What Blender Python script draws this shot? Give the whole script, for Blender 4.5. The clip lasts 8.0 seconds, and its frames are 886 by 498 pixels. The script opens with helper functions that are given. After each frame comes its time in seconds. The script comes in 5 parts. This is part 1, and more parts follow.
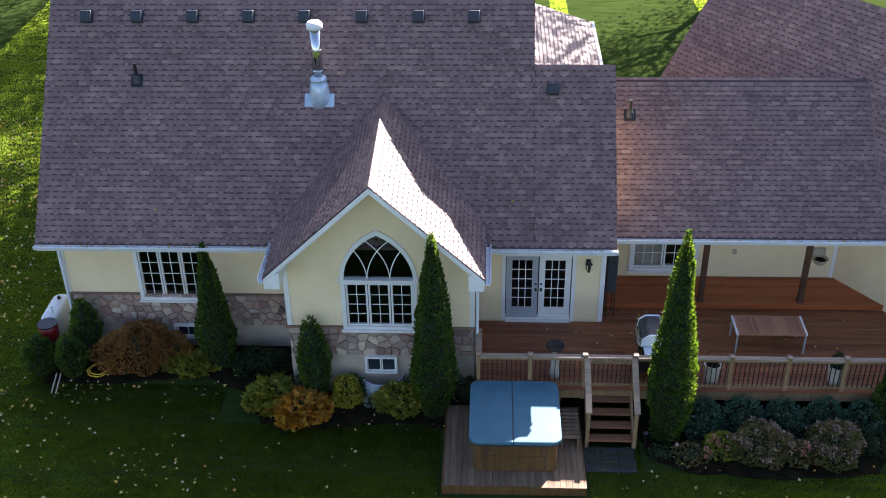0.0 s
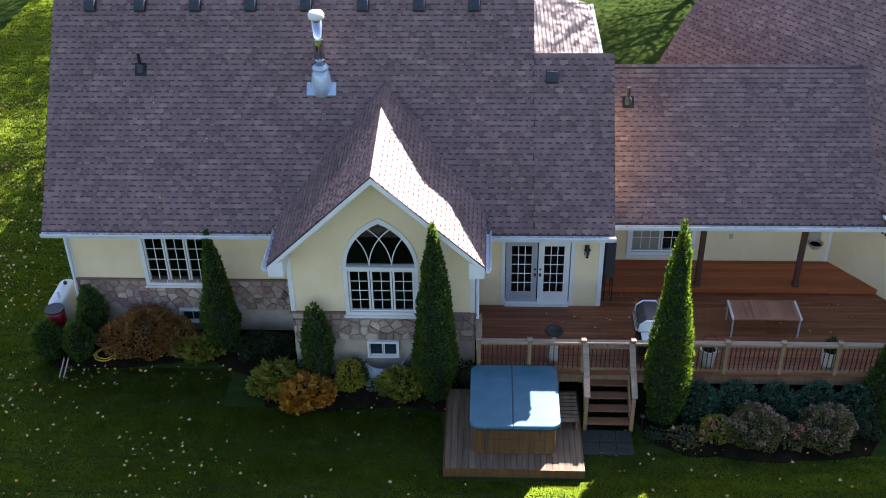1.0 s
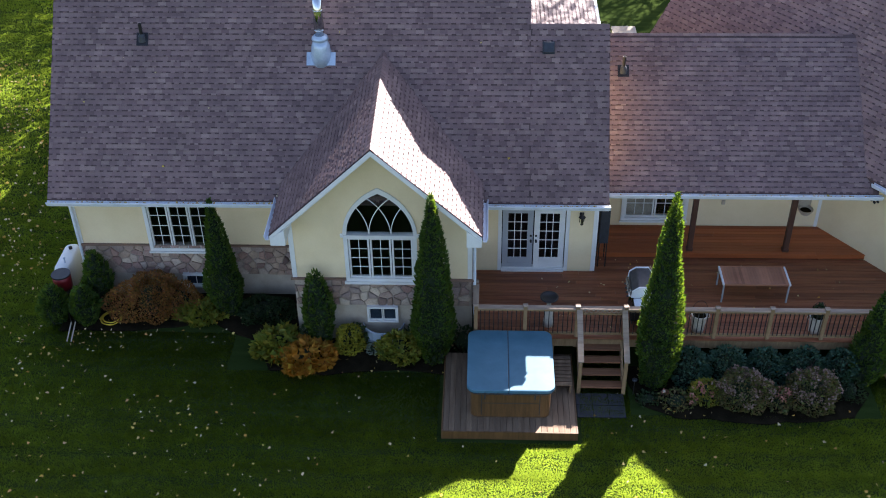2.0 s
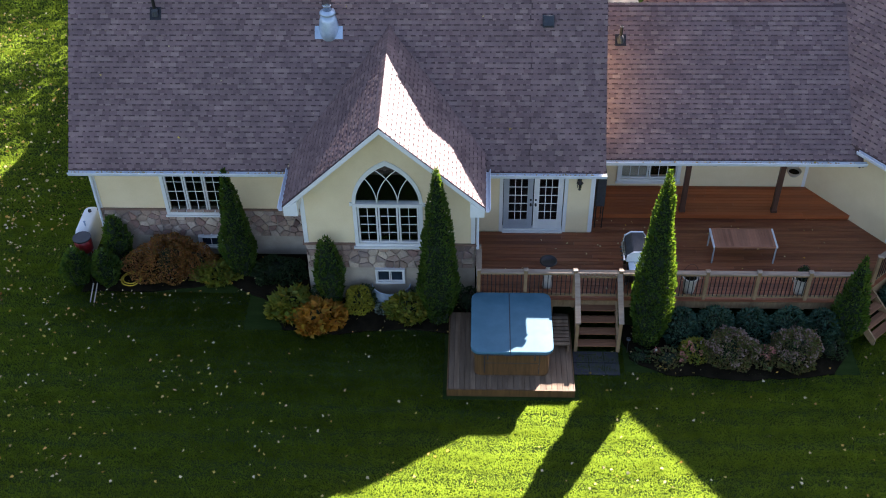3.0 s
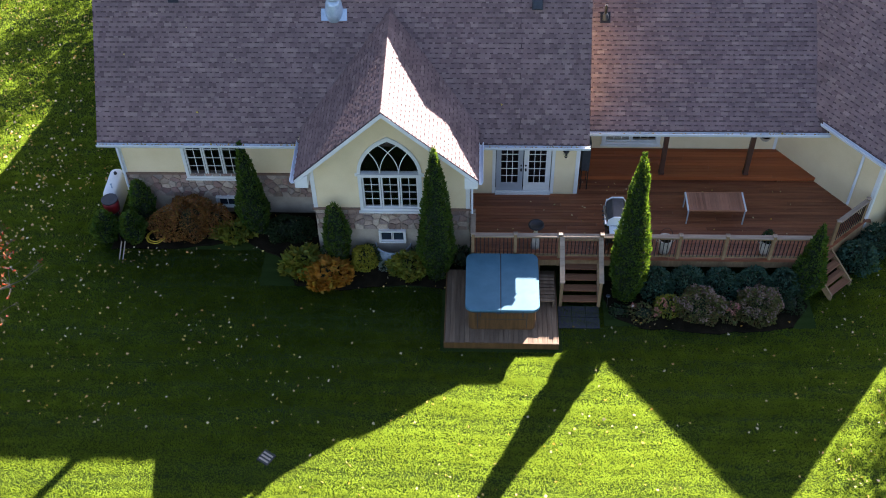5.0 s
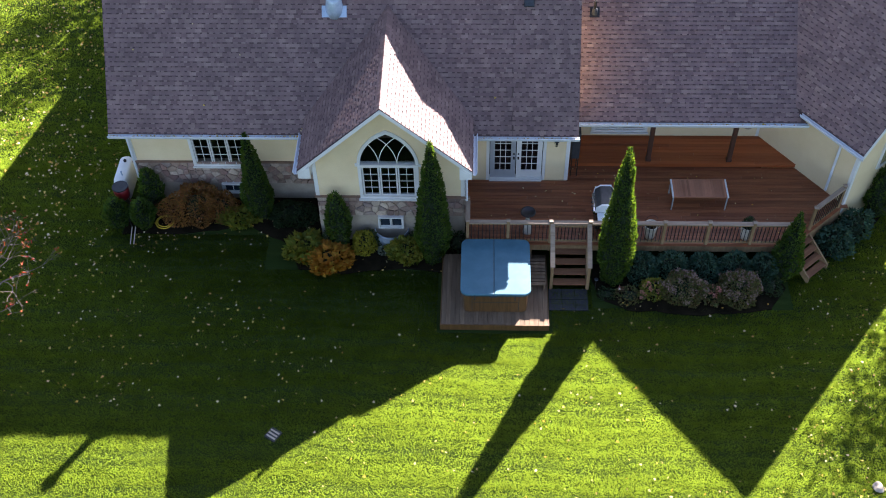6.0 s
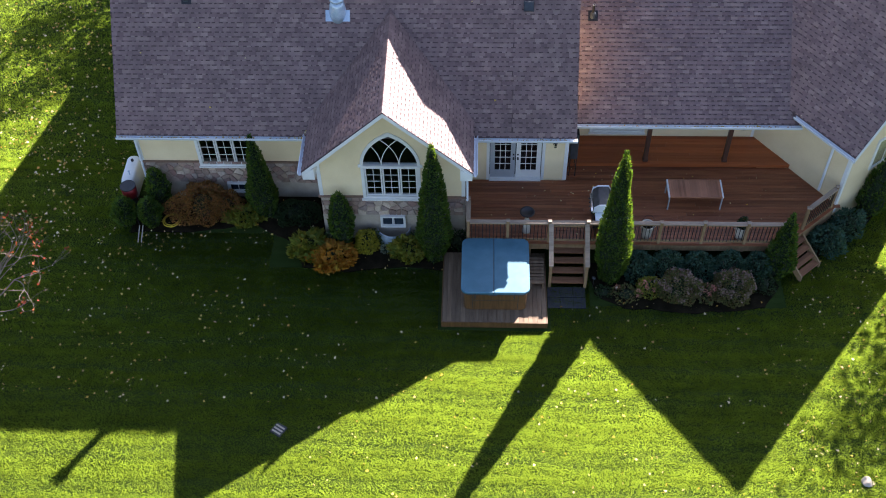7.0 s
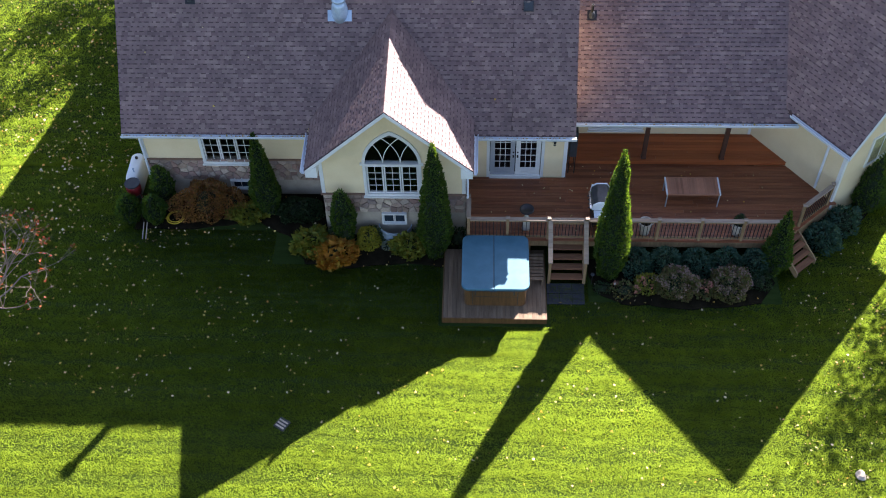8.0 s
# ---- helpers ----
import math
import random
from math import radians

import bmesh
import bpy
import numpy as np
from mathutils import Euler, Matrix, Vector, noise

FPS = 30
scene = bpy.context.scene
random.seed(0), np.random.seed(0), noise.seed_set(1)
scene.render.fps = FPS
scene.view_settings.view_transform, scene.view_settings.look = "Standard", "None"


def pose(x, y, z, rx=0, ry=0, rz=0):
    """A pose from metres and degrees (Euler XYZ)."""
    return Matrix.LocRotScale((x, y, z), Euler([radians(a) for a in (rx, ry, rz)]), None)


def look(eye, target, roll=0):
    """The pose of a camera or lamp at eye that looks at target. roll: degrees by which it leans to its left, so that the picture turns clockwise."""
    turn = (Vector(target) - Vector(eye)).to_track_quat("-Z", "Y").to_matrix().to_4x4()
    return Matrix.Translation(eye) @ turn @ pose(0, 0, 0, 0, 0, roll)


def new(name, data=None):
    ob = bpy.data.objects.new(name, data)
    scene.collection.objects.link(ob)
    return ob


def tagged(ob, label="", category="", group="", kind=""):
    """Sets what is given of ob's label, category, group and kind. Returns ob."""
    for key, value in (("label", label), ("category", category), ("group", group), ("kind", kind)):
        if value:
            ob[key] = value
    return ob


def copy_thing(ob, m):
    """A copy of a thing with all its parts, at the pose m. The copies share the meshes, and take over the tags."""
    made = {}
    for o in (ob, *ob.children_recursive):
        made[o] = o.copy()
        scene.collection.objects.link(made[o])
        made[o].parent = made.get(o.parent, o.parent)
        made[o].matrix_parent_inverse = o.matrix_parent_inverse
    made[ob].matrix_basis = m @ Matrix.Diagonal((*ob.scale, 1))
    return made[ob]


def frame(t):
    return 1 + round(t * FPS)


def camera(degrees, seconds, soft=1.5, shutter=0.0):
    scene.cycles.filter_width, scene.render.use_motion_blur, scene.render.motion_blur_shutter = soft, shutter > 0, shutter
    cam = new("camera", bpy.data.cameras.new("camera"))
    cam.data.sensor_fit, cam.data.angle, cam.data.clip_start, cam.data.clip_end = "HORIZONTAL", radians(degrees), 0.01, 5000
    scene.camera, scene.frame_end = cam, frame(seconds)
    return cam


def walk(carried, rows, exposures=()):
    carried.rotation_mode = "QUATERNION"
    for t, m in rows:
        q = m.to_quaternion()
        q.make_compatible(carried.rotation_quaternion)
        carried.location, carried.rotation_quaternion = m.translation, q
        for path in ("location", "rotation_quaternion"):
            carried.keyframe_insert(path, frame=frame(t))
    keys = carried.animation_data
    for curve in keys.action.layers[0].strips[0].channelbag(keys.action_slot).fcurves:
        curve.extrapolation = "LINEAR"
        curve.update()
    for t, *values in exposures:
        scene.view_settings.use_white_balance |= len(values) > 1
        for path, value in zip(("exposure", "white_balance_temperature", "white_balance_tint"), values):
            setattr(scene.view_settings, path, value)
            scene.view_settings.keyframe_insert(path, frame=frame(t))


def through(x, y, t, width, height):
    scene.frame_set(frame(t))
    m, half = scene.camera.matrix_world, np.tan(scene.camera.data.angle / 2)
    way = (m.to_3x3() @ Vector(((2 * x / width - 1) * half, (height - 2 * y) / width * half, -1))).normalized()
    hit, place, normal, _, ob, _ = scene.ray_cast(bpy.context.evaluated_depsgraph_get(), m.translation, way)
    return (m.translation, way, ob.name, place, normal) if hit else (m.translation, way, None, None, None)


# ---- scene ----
cam = camera(44.4, 8.0, soft=1.0)
PATH = [
    (0, (0.68, -21.519, 17.878), (0.596, -19.829, 16.812), -1.0),
    (0.5, (0.65, -21.587, 18.162), (0.568, -19.91, 17.074), -1.0),
    (1, (0.654, -21.639, 18.468), (0.572, -19.98, 17.355), -1.1),
    (1.5, (0.633, -21.625, 18.852), (0.554, -19.988, 17.705), -1.0),
    (2, (0.627, -21.793, 19.328), (0.553, -20.193, 18.129), -1.0),
    (2.2, (0.6, -21.885, 19.527), (0.528, -20.3, 18.31), -1.1),
    (3.3, (0.436, -22.11, 21.897), (0.371, -20.639, 20.543), -1.2),
    (3.5, (0.455, -22.229, 22.141), (0.388, -20.768, 20.776), -1.2),
    (4, (0.522, -22.424, 23.038), (0.451, -20.999, 21.637), -1.4),
    (4.5, (0.561, -22.544, 23.92), (0.491, -21.153, 22.484), -1.5),
    (5, (0.716, -22.688, 24.714), (0.645, -21.328, 23.249), -1.6),
    (5.2, (0.766, -22.772, 24.914), (0.693, -21.421, 23.441), -1.7),
    (6.3, (0.837, -23.188, 26.918), (0.771, -21.899, 25.391), -1.7),
    (6.5, (0.842, -23.226, 27.031), (0.775, -21.938, 25.502), -1.7),
    (7, (0.836, -23.302, 27.315), (0.768, -22.02, 25.781), -1.7),
    (7.5, (0.817, -23.368, 27.57), (0.75, -22.093, 26.03), -1.7),
    (8, (0.812, -23.464, 27.775), (0.745, -22.194, 26.231), -1.7),
]
walk(cam, [(t, look(e, g, r)) for t, e, g, r in PATH], [(0.0, 2.73, 6050, 20), (8.0, 2.73, 6050, 20)])

# ---- world and sun ----
SUN_TO = Vector((0.855, 1.425, 1.0)).normalized()
world = bpy.data.worlds.new("sky")
scene.world = world
world.use_nodes = True
wn = world.node_tree
sky = wn.nodes.new("ShaderNodeTexSky")
sky.sky_type = "NISHITA"
sky.sun_disc = False
sky.sun_elevation = math.asin(SUN_TO.z)
sky.sun_rotation = math.atan2(SUN_TO.x, SUN_TO.y)
wn.links.new(sky.outputs[0], wn.nodes["Background"].inputs[0])
wn.nodes["Background"].inputs[1].default_value = 0.05
sun_data = bpy.data.lights.new("sun", "SUN")
sun_data.energy, sun_data.angle, sun_data.color = 5.0, radians(0.5), (1.0, 0.93, 0.82)
sun = new("sun", sun_data)
sun.matrix_world = look(SUN_TO * 60, (0, 0, 0))

# ---- helpers for building ----
rng = random.Random(7)


def mesh_object(name, bm, material, parent=None, label="", smooth=False):
    data = bpy.data.meshes.new(name)
    bm.normal_update()
    bm.to_mesh(data)
    bm.free()
    if smooth:
        for poly in data.polygons:
            poly.use_smooth = True
    mats = material if isinstance(material, (list, tuple)) else [material]
    for m in mats:
        data.materials.append(m)
    ob = new(name, data)
    if parent is not None:
        ob.parent = parent
    if label:
        ob["label"] = label
    return ob


def part(name, bm, material, parent, label="", smooth=False):
    """One mesh under a thing or under a part; the mesh is in the parent's own space."""
    return mesh_object(name, bm, material, parent, label, smooth)


def thing(name, label, category, m=None, group="", kind=""):
    ob = new(name)
    ob.empty_display_size = 0.2
    if m is not None:
        ob.matrix_world = m
    return tagged(ob, label, category, group, kind)


def add_box(bm, x0, x1, y0, y1, z0, z1, bevel=0.0, m=None):
    r = bmesh.ops.create_cube(bm, size=1.0)
    vs = r["verts"]
    bmesh.ops.scale(bm, vec=(x1 - x0, y1 - y0, z1 - z0), verts=vs)
    bmesh.ops.translate(bm, vec=((x0 + x1) / 2, (y0 + y1) / 2, (z0 + z1) / 2), verts=vs)
    if m is not None:
        bmesh.ops.transform(bm, matrix=m, verts=vs)
    if bevel:
        es = list({e for v in vs for e in v.link_edges})
        bmesh.ops.bevel(bm, geom=es, offset=bevel, segments=1, affect="EDGES")
    return bm


def box(x0, x1, y0, y1, z0, z1, bevel=0.0, m=None):
    return add_box(bmesh.new(), x0, x1, y0, y1, z0, z1, bevel, m)


def add_prism(bm, pts, vec):
    """A closed prism: polygon pts swept by vec."""
    vec = Vector(vec)
    a = [bm.verts.new(Vector(p)) for p in pts]
    b = [bm.verts.new(Vector(p) + vec) for p in pts]
    bm.faces.new(a[::-1])
    bm.faces.new(b)
    for i in range(len(a)):
        j = (i + 1) % len(a)
        bm.faces.new((a[i], a[j], b[j], b[i]))
    return bm


def prism(pts, vec):
    bm = add_prism(bmesh.new(), pts, vec)
    bmesh.ops.recalc_face_normals(bm, faces=bm.faces)
    return bm


def add_tube(bm, p0, p1, r0, r1=None, n=10, caps=True):
    p0, p1 = Vector(p0), Vector(p1)
    r1 = r0 if r1 is None else r1
    d = p1 - p0
    r = bmesh.ops.create_cone(bm, cap_ends=caps, segments=n, radius1=r0, radius2=r1, depth=d.length)
    rot = d.to_track_quat("Z", "Y").to_matrix().to_4x4()
    bmesh.ops.transform(bm, matrix=Matrix.Translation((p0 + p1) / 2) @ rot, verts=r["verts"])
    return bm


def tube(p0, p1, r0, r1=None, n=10):
    return add_tube(bmesh.new(), p0, p1, r0, r1, n)


def lathe(profile, n=20):
    """A turned shape from (radius, height) pairs."""
    bm = bmesh.new()
    rings = []
    for r, z in profile:
        rings.append([bm.verts.new((r * math.cos(2 * math.pi * i / n), r * math.sin(2 * math.pi * i / n), z)) for i in range(n)])
    for a, b in zip(rings, rings[1:]):
        for i in range(n):
            j = (i + 1) % n
            bm.faces.new((a[i], a[j], b[j], b[i]))
    bm.faces.new(rings[0][::-1])
    bm.faces.new(rings[-1])
    return bm


def bulk(name, verts, faces, material, parent=None, label=""):
    data = bpy.data.meshes.new(name)
    data.from_pydata(verts, [], faces)
    data.materials.append(material)
    ob = new(name, data)
    if parent is not None:
        ob.parent = parent
    if label:
        ob["label"] = label
    return ob


# ---- materials ----
def nodes_of(name):
    m = bpy.data.materials.new(name)
    m.use_nodes = True
    t = m.node_tree
    return m, t, t.nodes["Principled BSDF"]


def coords(t, scale=(1, 1, 1)):
    c = t.nodes.new("ShaderNodeTexCoord")
    mp = t.nodes.new("ShaderNodeMapping")
    mp.inputs["Scale"].default_value = scale
    t.links.new(c.outputs["Object"], mp.inputs[0])
    return mp.outputs[0]


def noise_tex(t, vec, scale, detail=4.0, rough=0.6):
    n = t.nodes.new("ShaderNodeTexNoise")
    n.inputs["Scale"].default_value = scale
    n.inputs["Detail"].default_value = detail
    n.inputs["Roughness"].default_value = rough
    t.links.new(vec, n.inputs["Vector"])
    return n.outputs["Fac"]


def ramp(t, fac, stops):
    r = t.nodes.new("ShaderNodeValToRGB")
    e = r.color_ramp.elements
    while len(e) < len(stops):
        e.new(0.5)
    for el, (p, c) in zip(e, stops):
        el.position, el.color = p, (*c, 1)
    t.links.new(fac, r.inputs[0])
    return r.outputs[0]


def mix(t, kind, fac, a, b):
    n = t.nodes.new("ShaderNodeMix")
    n.data_type, n.blend_type = "RGBA", kind
    for sock, v in ((n.inputs[0], fac), (n.inputs[6], a), (n.inputs[7], b)):
        if hasattr(v, "is_linked"):
            t.links.new(v, sock)
        elif isinstance(v, (int, float)):
            sock.default_value = v
        else:
            sock.default_value = (*v, 1)
    return n.outputs[2]


def bump(t, bsdf, height, strength=0.3, dist=0.01):
    b = t.nodes.new("ShaderNodeBump")
    b.inputs["Strength"].default_value = strength
    b.inputs["Distance"].default_value = dist
    t.links.new(height, b.inputs["Height"])
    t.links.new(b.outputs[0], bsdf.inputs["Normal"])


def surface(name, dark, light, rough=0.7, scale=6.0, grain=60.0, stretch=(1, 1, 1), metal=0.0, bumpy=0.2, spread=0.25, per="none", depth=0.004, spec=0.5):
    """Two scales of tone between two colours, grain relief, and a tone of its own for each piece."""
    m, t, b = nodes_of(name)
    vec = coords(t, stretch)
    big = noise_tex(t, vec, scale, 3.0)
    fine = noise_tex(t, vec, grain, 4.0)
    col = ramp(t, big, [(0.3, dark), (0.7, light)])
    shade = ramp(t, fine, [(0.25, (1 - spread,) * 3), (0.75, (1 + 0.0,) * 3)])
    col = mix(t, "MULTIPLY", 1.0, col, shade)
    if per != "none":
        if per == "object":
            src = t.nodes.new("ShaderNodeObjectInfo").outputs["Random"]
        else:
            src = t.nodes.new("ShaderNodeNewGeometry").outputs["Random Per Island"]
        tone = ramp(t, src, [(0.0, (0.62, 0.62, 0.62)), (1.0, (1.0, 1.0, 1.0))])
        col = mix(t, "MULTIPLY", 1.0, col, tone)
    t.links.new(col, b.inputs["Base Color"])
    b.inputs["Roughness"].default_value = rough
    b.inputs["Metallic"].default_value = metal
    b.inputs["Specular IOR Level"].default_value = spec
    if bumpy:
        bump(t, b, fine, bumpy, depth)
    return m


def pieces(name, colours, rough=0.9, grain=80.0, per="object", big_scale=1.1, big=0.25, bumpy=0.4, spec=0.3):
    """A material for shingles, stones and the like: each piece takes one of several colours."""
    m, t, b = nodes_of(name)
    vec = t.nodes.new("ShaderNodeNewGeometry").outputs["Position"]
    if per == "object":
        src = t.nodes.new("ShaderNodeObjectInfo").outputs["Random"]
    else:
        src = t.nodes.new("ShaderNodeNewGeometry").outputs["Random Per Island"]
    n = len(colours)
    col = ramp(t, src, [(i / max(1, n - 1), c) for i, c in enumerate(colours)])
    fine = noise_tex(t, vec, grain, 3.0)
    wide = noise_tex(t, vec, big_scale, 4.0)
    col = mix(t, "MULTIPLY", 1.0, col, ramp(t, fine, [(0.3, (0.7, 0.7, 0.7)), (0.7, (1, 1, 1))]))
    col = mix(t, "MULTIPLY", 1.0, col, ramp(t, wide, [(0.3, (1 - big,) * 3), (0.65, (1, 1, 1))]))
    t.links.new(col, b.inputs["Base Color"])
    b.inputs["Roughness"].default_value = rough
    b.inputs["Specular IOR Level"].default_value = spec
    bump(t, b, fine, bumpy, 0.004)
    return m


SHINGLE = [(0.180, 0.106, 0.096), (0.245, 0.150, 0.135), (0.285, 0.180, 0.158), (0.205, 0.124, 0.112), (0.345, 0.228, 0.190)]
m_shingle = pieces("asphalt_shingle", SHINGLE, 0.62, per="object", spec=0.45, big=0.28)
m_shingle_joined = pieces("asphalt_shingle_joined", SHINGLE, 0.62, per="island", spec=0.45, big=0.28)
# recessed band tone of the shingles; its darkness also paints shade below each tab
m_shade_underlay = surface("shingle_shadow_band", (0.075, 0.043, 0.040), (0.105, 0.063, 0.058), 0.8)
m_siding = surface("cream_siding", (0.77, 0.60, 0.345), (0.83, 0.665, 0.40), 0.6, 1.2, 30, spread=0.06, bumpy=0.05)
m_white = surface("white_trim", (0.72, 0.70, 0.65), (0.80, 0.78, 0.73), 0.45, 2.0, 40, spread=0.08, bumpy=0.05)
m_grey_door = surface("grey_screen_door", (0.33, 0.34, 0.35), (0.38, 0.39, 0.40), 0.5, 2.0, 40, spread=0.06, bumpy=0.05)
m_gutter = surface("white_gutter", (0.68, 0.70, 0.72), (0.82, 0.84, 0.86), 0.3, 3.0, 40, spread=0.12, bumpy=0.05)
m_concrete = surface("parged_concrete", (0.42, 0.34, 0.25), (0.54, 0.45, 0.34), 0.9, 2.5, 50, bumpy=0.3)
m_mortar = surface("mortar", (0.32, 0.25, 0.20), (0.42, 0.34, 0.27), 0.95, 4.0, 60)
m_ledge = surface("brown_ledge", (0.22, 0.13, 0.09), (0.30, 0.18, 0.12), 0.8, 4.0, 60)
m_stone = pieces("field_stone", [(0.20, 0.125, 0.105), (0.58, 0.42, 0.30), (0.34, 0.20, 0.165), (0.74, 0.58, 0.43), (0.40, 0.30, 0.25), (0.52, 0.31, 0.235)], 0.85, 30.0, big_scale=5.0)
m_deck = surface("stained_deck_board", (0.25, 0.072, 0.028), (0.43, 0.152, 0.062), 0.42, 1.1, 14, (0.6, 8, 8), spread=0.3, per="object", bumpy=0.25)
m_platform = surface("orange_stained_board", (0.44, 0.105, 0.026), (0.52, 0.14, 0.038), 0.42, 0.8, 14, (0.6, 8, 8), spread=0.12, per="object", bumpy=0.15)
m_cedar = surface("weathered_timber", (0.24, 0.14, 0.06), (0.36, 0.23, 0.11), 0.75, 2.0, 18, (3, 3, 0.6), spread=0.3, bumpy=0.3)
m_rail_top = surface("weathered_rail", (0.27, 0.19, 0.125), (0.40, 0.30, 0.21), 0.75, 2.0, 18, (0.6, 6, 6), spread=0.25, bumpy=0.3)
m_stair = surface("stair_tread", (0.23, 0.09, 0.035), (0.34, 0.15, 0.062), 0.7, 2.0, 16, (0.6, 8, 8), spread=0.3, per="object", bumpy=0.3)
m_spa_board = surface("grey_deck_board", (0.185, 0.112, 0.060), (0.31, 0.205, 0.122), 0.8, 1.5, 16, (6, 0.8, 6), spread=0.3, per="object", bumpy=0.3)
m_spa_side = surface("cedar_cabinet", (0.095, 0.045, 0.013), (0.18, 0.088, 0.028), 0.5, 1.5, 20, (8, 8, 0.8), spread=0.3, bumpy=0.2)
m_cover = surface("blue_grey_vinyl", (0.045, 0.135, 0.185), (0.068, 0.175, 0.23), 0.5, 2.5, 60, spread=0.10, bumpy=0.15)
m_dark_metal = surface("dark_metal", (0.02, 0.018, 0.017), (0.035, 0.03, 0.028), 0.4, 5, 50, metal=0.3, bumpy=0.05)
m_dark_plastic = surface("dark_plastic", (0.025, 0.027, 0.03), (0.05, 0.053, 0.058), 0.45, 5, 50, bumpy=0.05)
m_steel = surface("stainless_steel", (0.50, 0.50, 0.50), (0.66, 0.66, 0.66), 0.13, 3, 30, (6, 6, 0.6), metal=1.0, spread=0.15, bumpy=0.05)
m_galv = surface("galvanised_flashing", (0.42, 0.50, 0.58), (0.58, 0.66, 0.74), 0.25, 4, 40, metal=0.25, spread=0.12, bumpy=0.08)
m_porch_post = surface("dark_stained_post", (0.065, 0.026, 0.014), (0.11, 0.045, 0.024), 0.55, 2, 20, (4, 4, 0.6), spread=0.25)
m_terracotta = surface("terracotta_slat", (0.42, 0.17, 0.085), (0.50, 0.22, 0.115), 0.8, 2, 30, per="object", spread=0.1)
m_wicker = surface("pale_wicker", (0.50, 0.44, 0.35), (0.66, 0.60, 0.50), 0.8, 6, 60, spread=0.3, bumpy=0.4)
m_red = surface("red_enamel", (0.22, 0.012, 0.014), (0.34, 0.02, 0.022), 0.4, 3, 40, spread=0.2, bumpy=0.1)
m_yellow = surface("yellow_hose", (0.60, 0.40, 0.02), (0.78, 0.55, 0.04), 0.5, 6, 40, spread=0.2, bumpy=0.1)
m_mulch = surface("dark_mulch", (0.014, 0.012, 0.007), (0.034, 0.026, 0.015), 1.0, 3.0, 55, spread=0.5, bumpy=1.0, depth=0.02, spec=0.0)
m_paver = surface("grey_paver", (0.03, 0.03, 0.031), (0.065, 0.062, 0.06), 0.9, 8, 60, spread=0.3, bumpy=0.4)
m_bark = surface("bark", (0.10, 0.07, 0.05), (0.20, 0.15, 0.11), 0.95, 4, 30, (4, 4, 0.8), spread=0.4, bumpy=0.6)
m_twig = surface("pale_twig", (0.17, 0.11, 0.085), (0.34, 0.26, 0.20), 0.8, 8, 40, spread=0.3)
# dark colour puts the gloom of an unlit room into its surfaces
m_unlit_room = surface("unlit_room_dark", (0.05, 0.045, 0.04), (0.07, 0.065, 0.06), 0.9, 1, 20)


def leafy(name, colours, through=0.35, rough=0.55, glow=(1.3, 1.25, 0.5)):
    """Leaf blades: each takes one of several greens; light passes through them."""
    m, t, b = nodes_of(name)
    src = t.nodes.new("ShaderNodeNewGeometry").outputs["Random Per Island"]
    n = len(colours)
    col = ramp(t, src, [(i / max(1, n - 1), c) for i, c in enumerate(colours)])
    wide = noise_tex(t, coords(t), 1.6, 3.0)
    col = mix(t, "MULTIPLY", 1.0, col, ramp(t, wide, [(0.3, (0.7, 0.7, 0.7)), (0.65, (1, 1, 1))]))
    t.links.new(col, b.inputs["Base Color"])
    b.inputs["Roughness"].default_value = rough
    b.inputs["Specular IOR Level"].default_value = 0.25
    tr = t.nodes.new("ShaderNodeBsdfTranslucent")
    t.links.new(mix(t, "MULTIPLY", 1.0, col, glow), tr.inputs["Color"])
    mx = t.nodes.new("ShaderNodeMixShader")
    mx.inputs[0].default_value = through
    t.links.new(b.outputs[0], mx.inputs[1])
    t.links.new(tr.outputs[0], mx.inputs[2])
    t.links.new(mx.outputs[0], t.nodes["Material Output"].inputs["Surface"])
    return m


m_cypress = leafy("cypress_foliage", [(0.030, 0.072, 0.018), (0.056, 0.112, 0.024), (0.095, 0.150, 0.028), (0.042, 0.088, 0.020)], 0.46, glow=(2.2, 1.9, 0.5))
# near-black hull colour, painted in place of the shade deep in the foliage
m_shade_core = surface("foliage_shade", (0.008, 0.016, 0.004), (0.015, 0.028, 0.007), 1.0, 5, 40)
m_spirea = leafy("bronze_foliage", [(0.26, 0.11, 0.045), (0.40, 0.17, 0.05), (0.15, 0.12, 0.035), (0.46, 0.22, 0.05), (0.20, 0.07, 0.05)])
m_hosta_green = leafy("yellow_green_leaves", [(0.18, 0.22, 0.03), (0.28, 0.26, 0.03), (0.12, 0.17, 0.025), (0.38, 0.28, 0.035)])
m_hosta_orange = leafy("orange_leaves", [(0.50, 0.20, 0.025), (0.58, 0.28, 0.035), (0.38, 0.16, 0.02), (0.48, 0.32, 0.04)])
m_yellow_shrub = leafy("golden_leaves", [(0.36, 0.34, 0.03), (0.46, 0.38, 0.04), (0.24, 0.26, 0.03)])
m_hydrangea = leafy("hydrangea_leaves", [(0.08, 0.12, 0.035), (0.14, 0.15, 0.04), (0.20, 0.13, 0.055), (0.11, 0.10, 0.045), (0.17, 0.19, 0.045)])
m_flower = leafy("dried_flower_heads", [(0.30, 0.19, 0.16), (0.38, 0.27, 0.23), (0.24, 0.14, 0.12), (0.33, 0.24, 0.16)], 0.2)
m_bloom = leafy("faded_pink_blooms", [(0.55, 0.20, 0.16), (0.62, 0.30, 0.22), (0.48, 0.14, 0.13)], 0.2)
m_blue_shrub = leafy("blue_green_leaves", [(0.045, 0.105, 0.07), (0.075, 0.155, 0.105), (0.03, 0.075, 0.048), (0.10, 0.15, 0.08)])
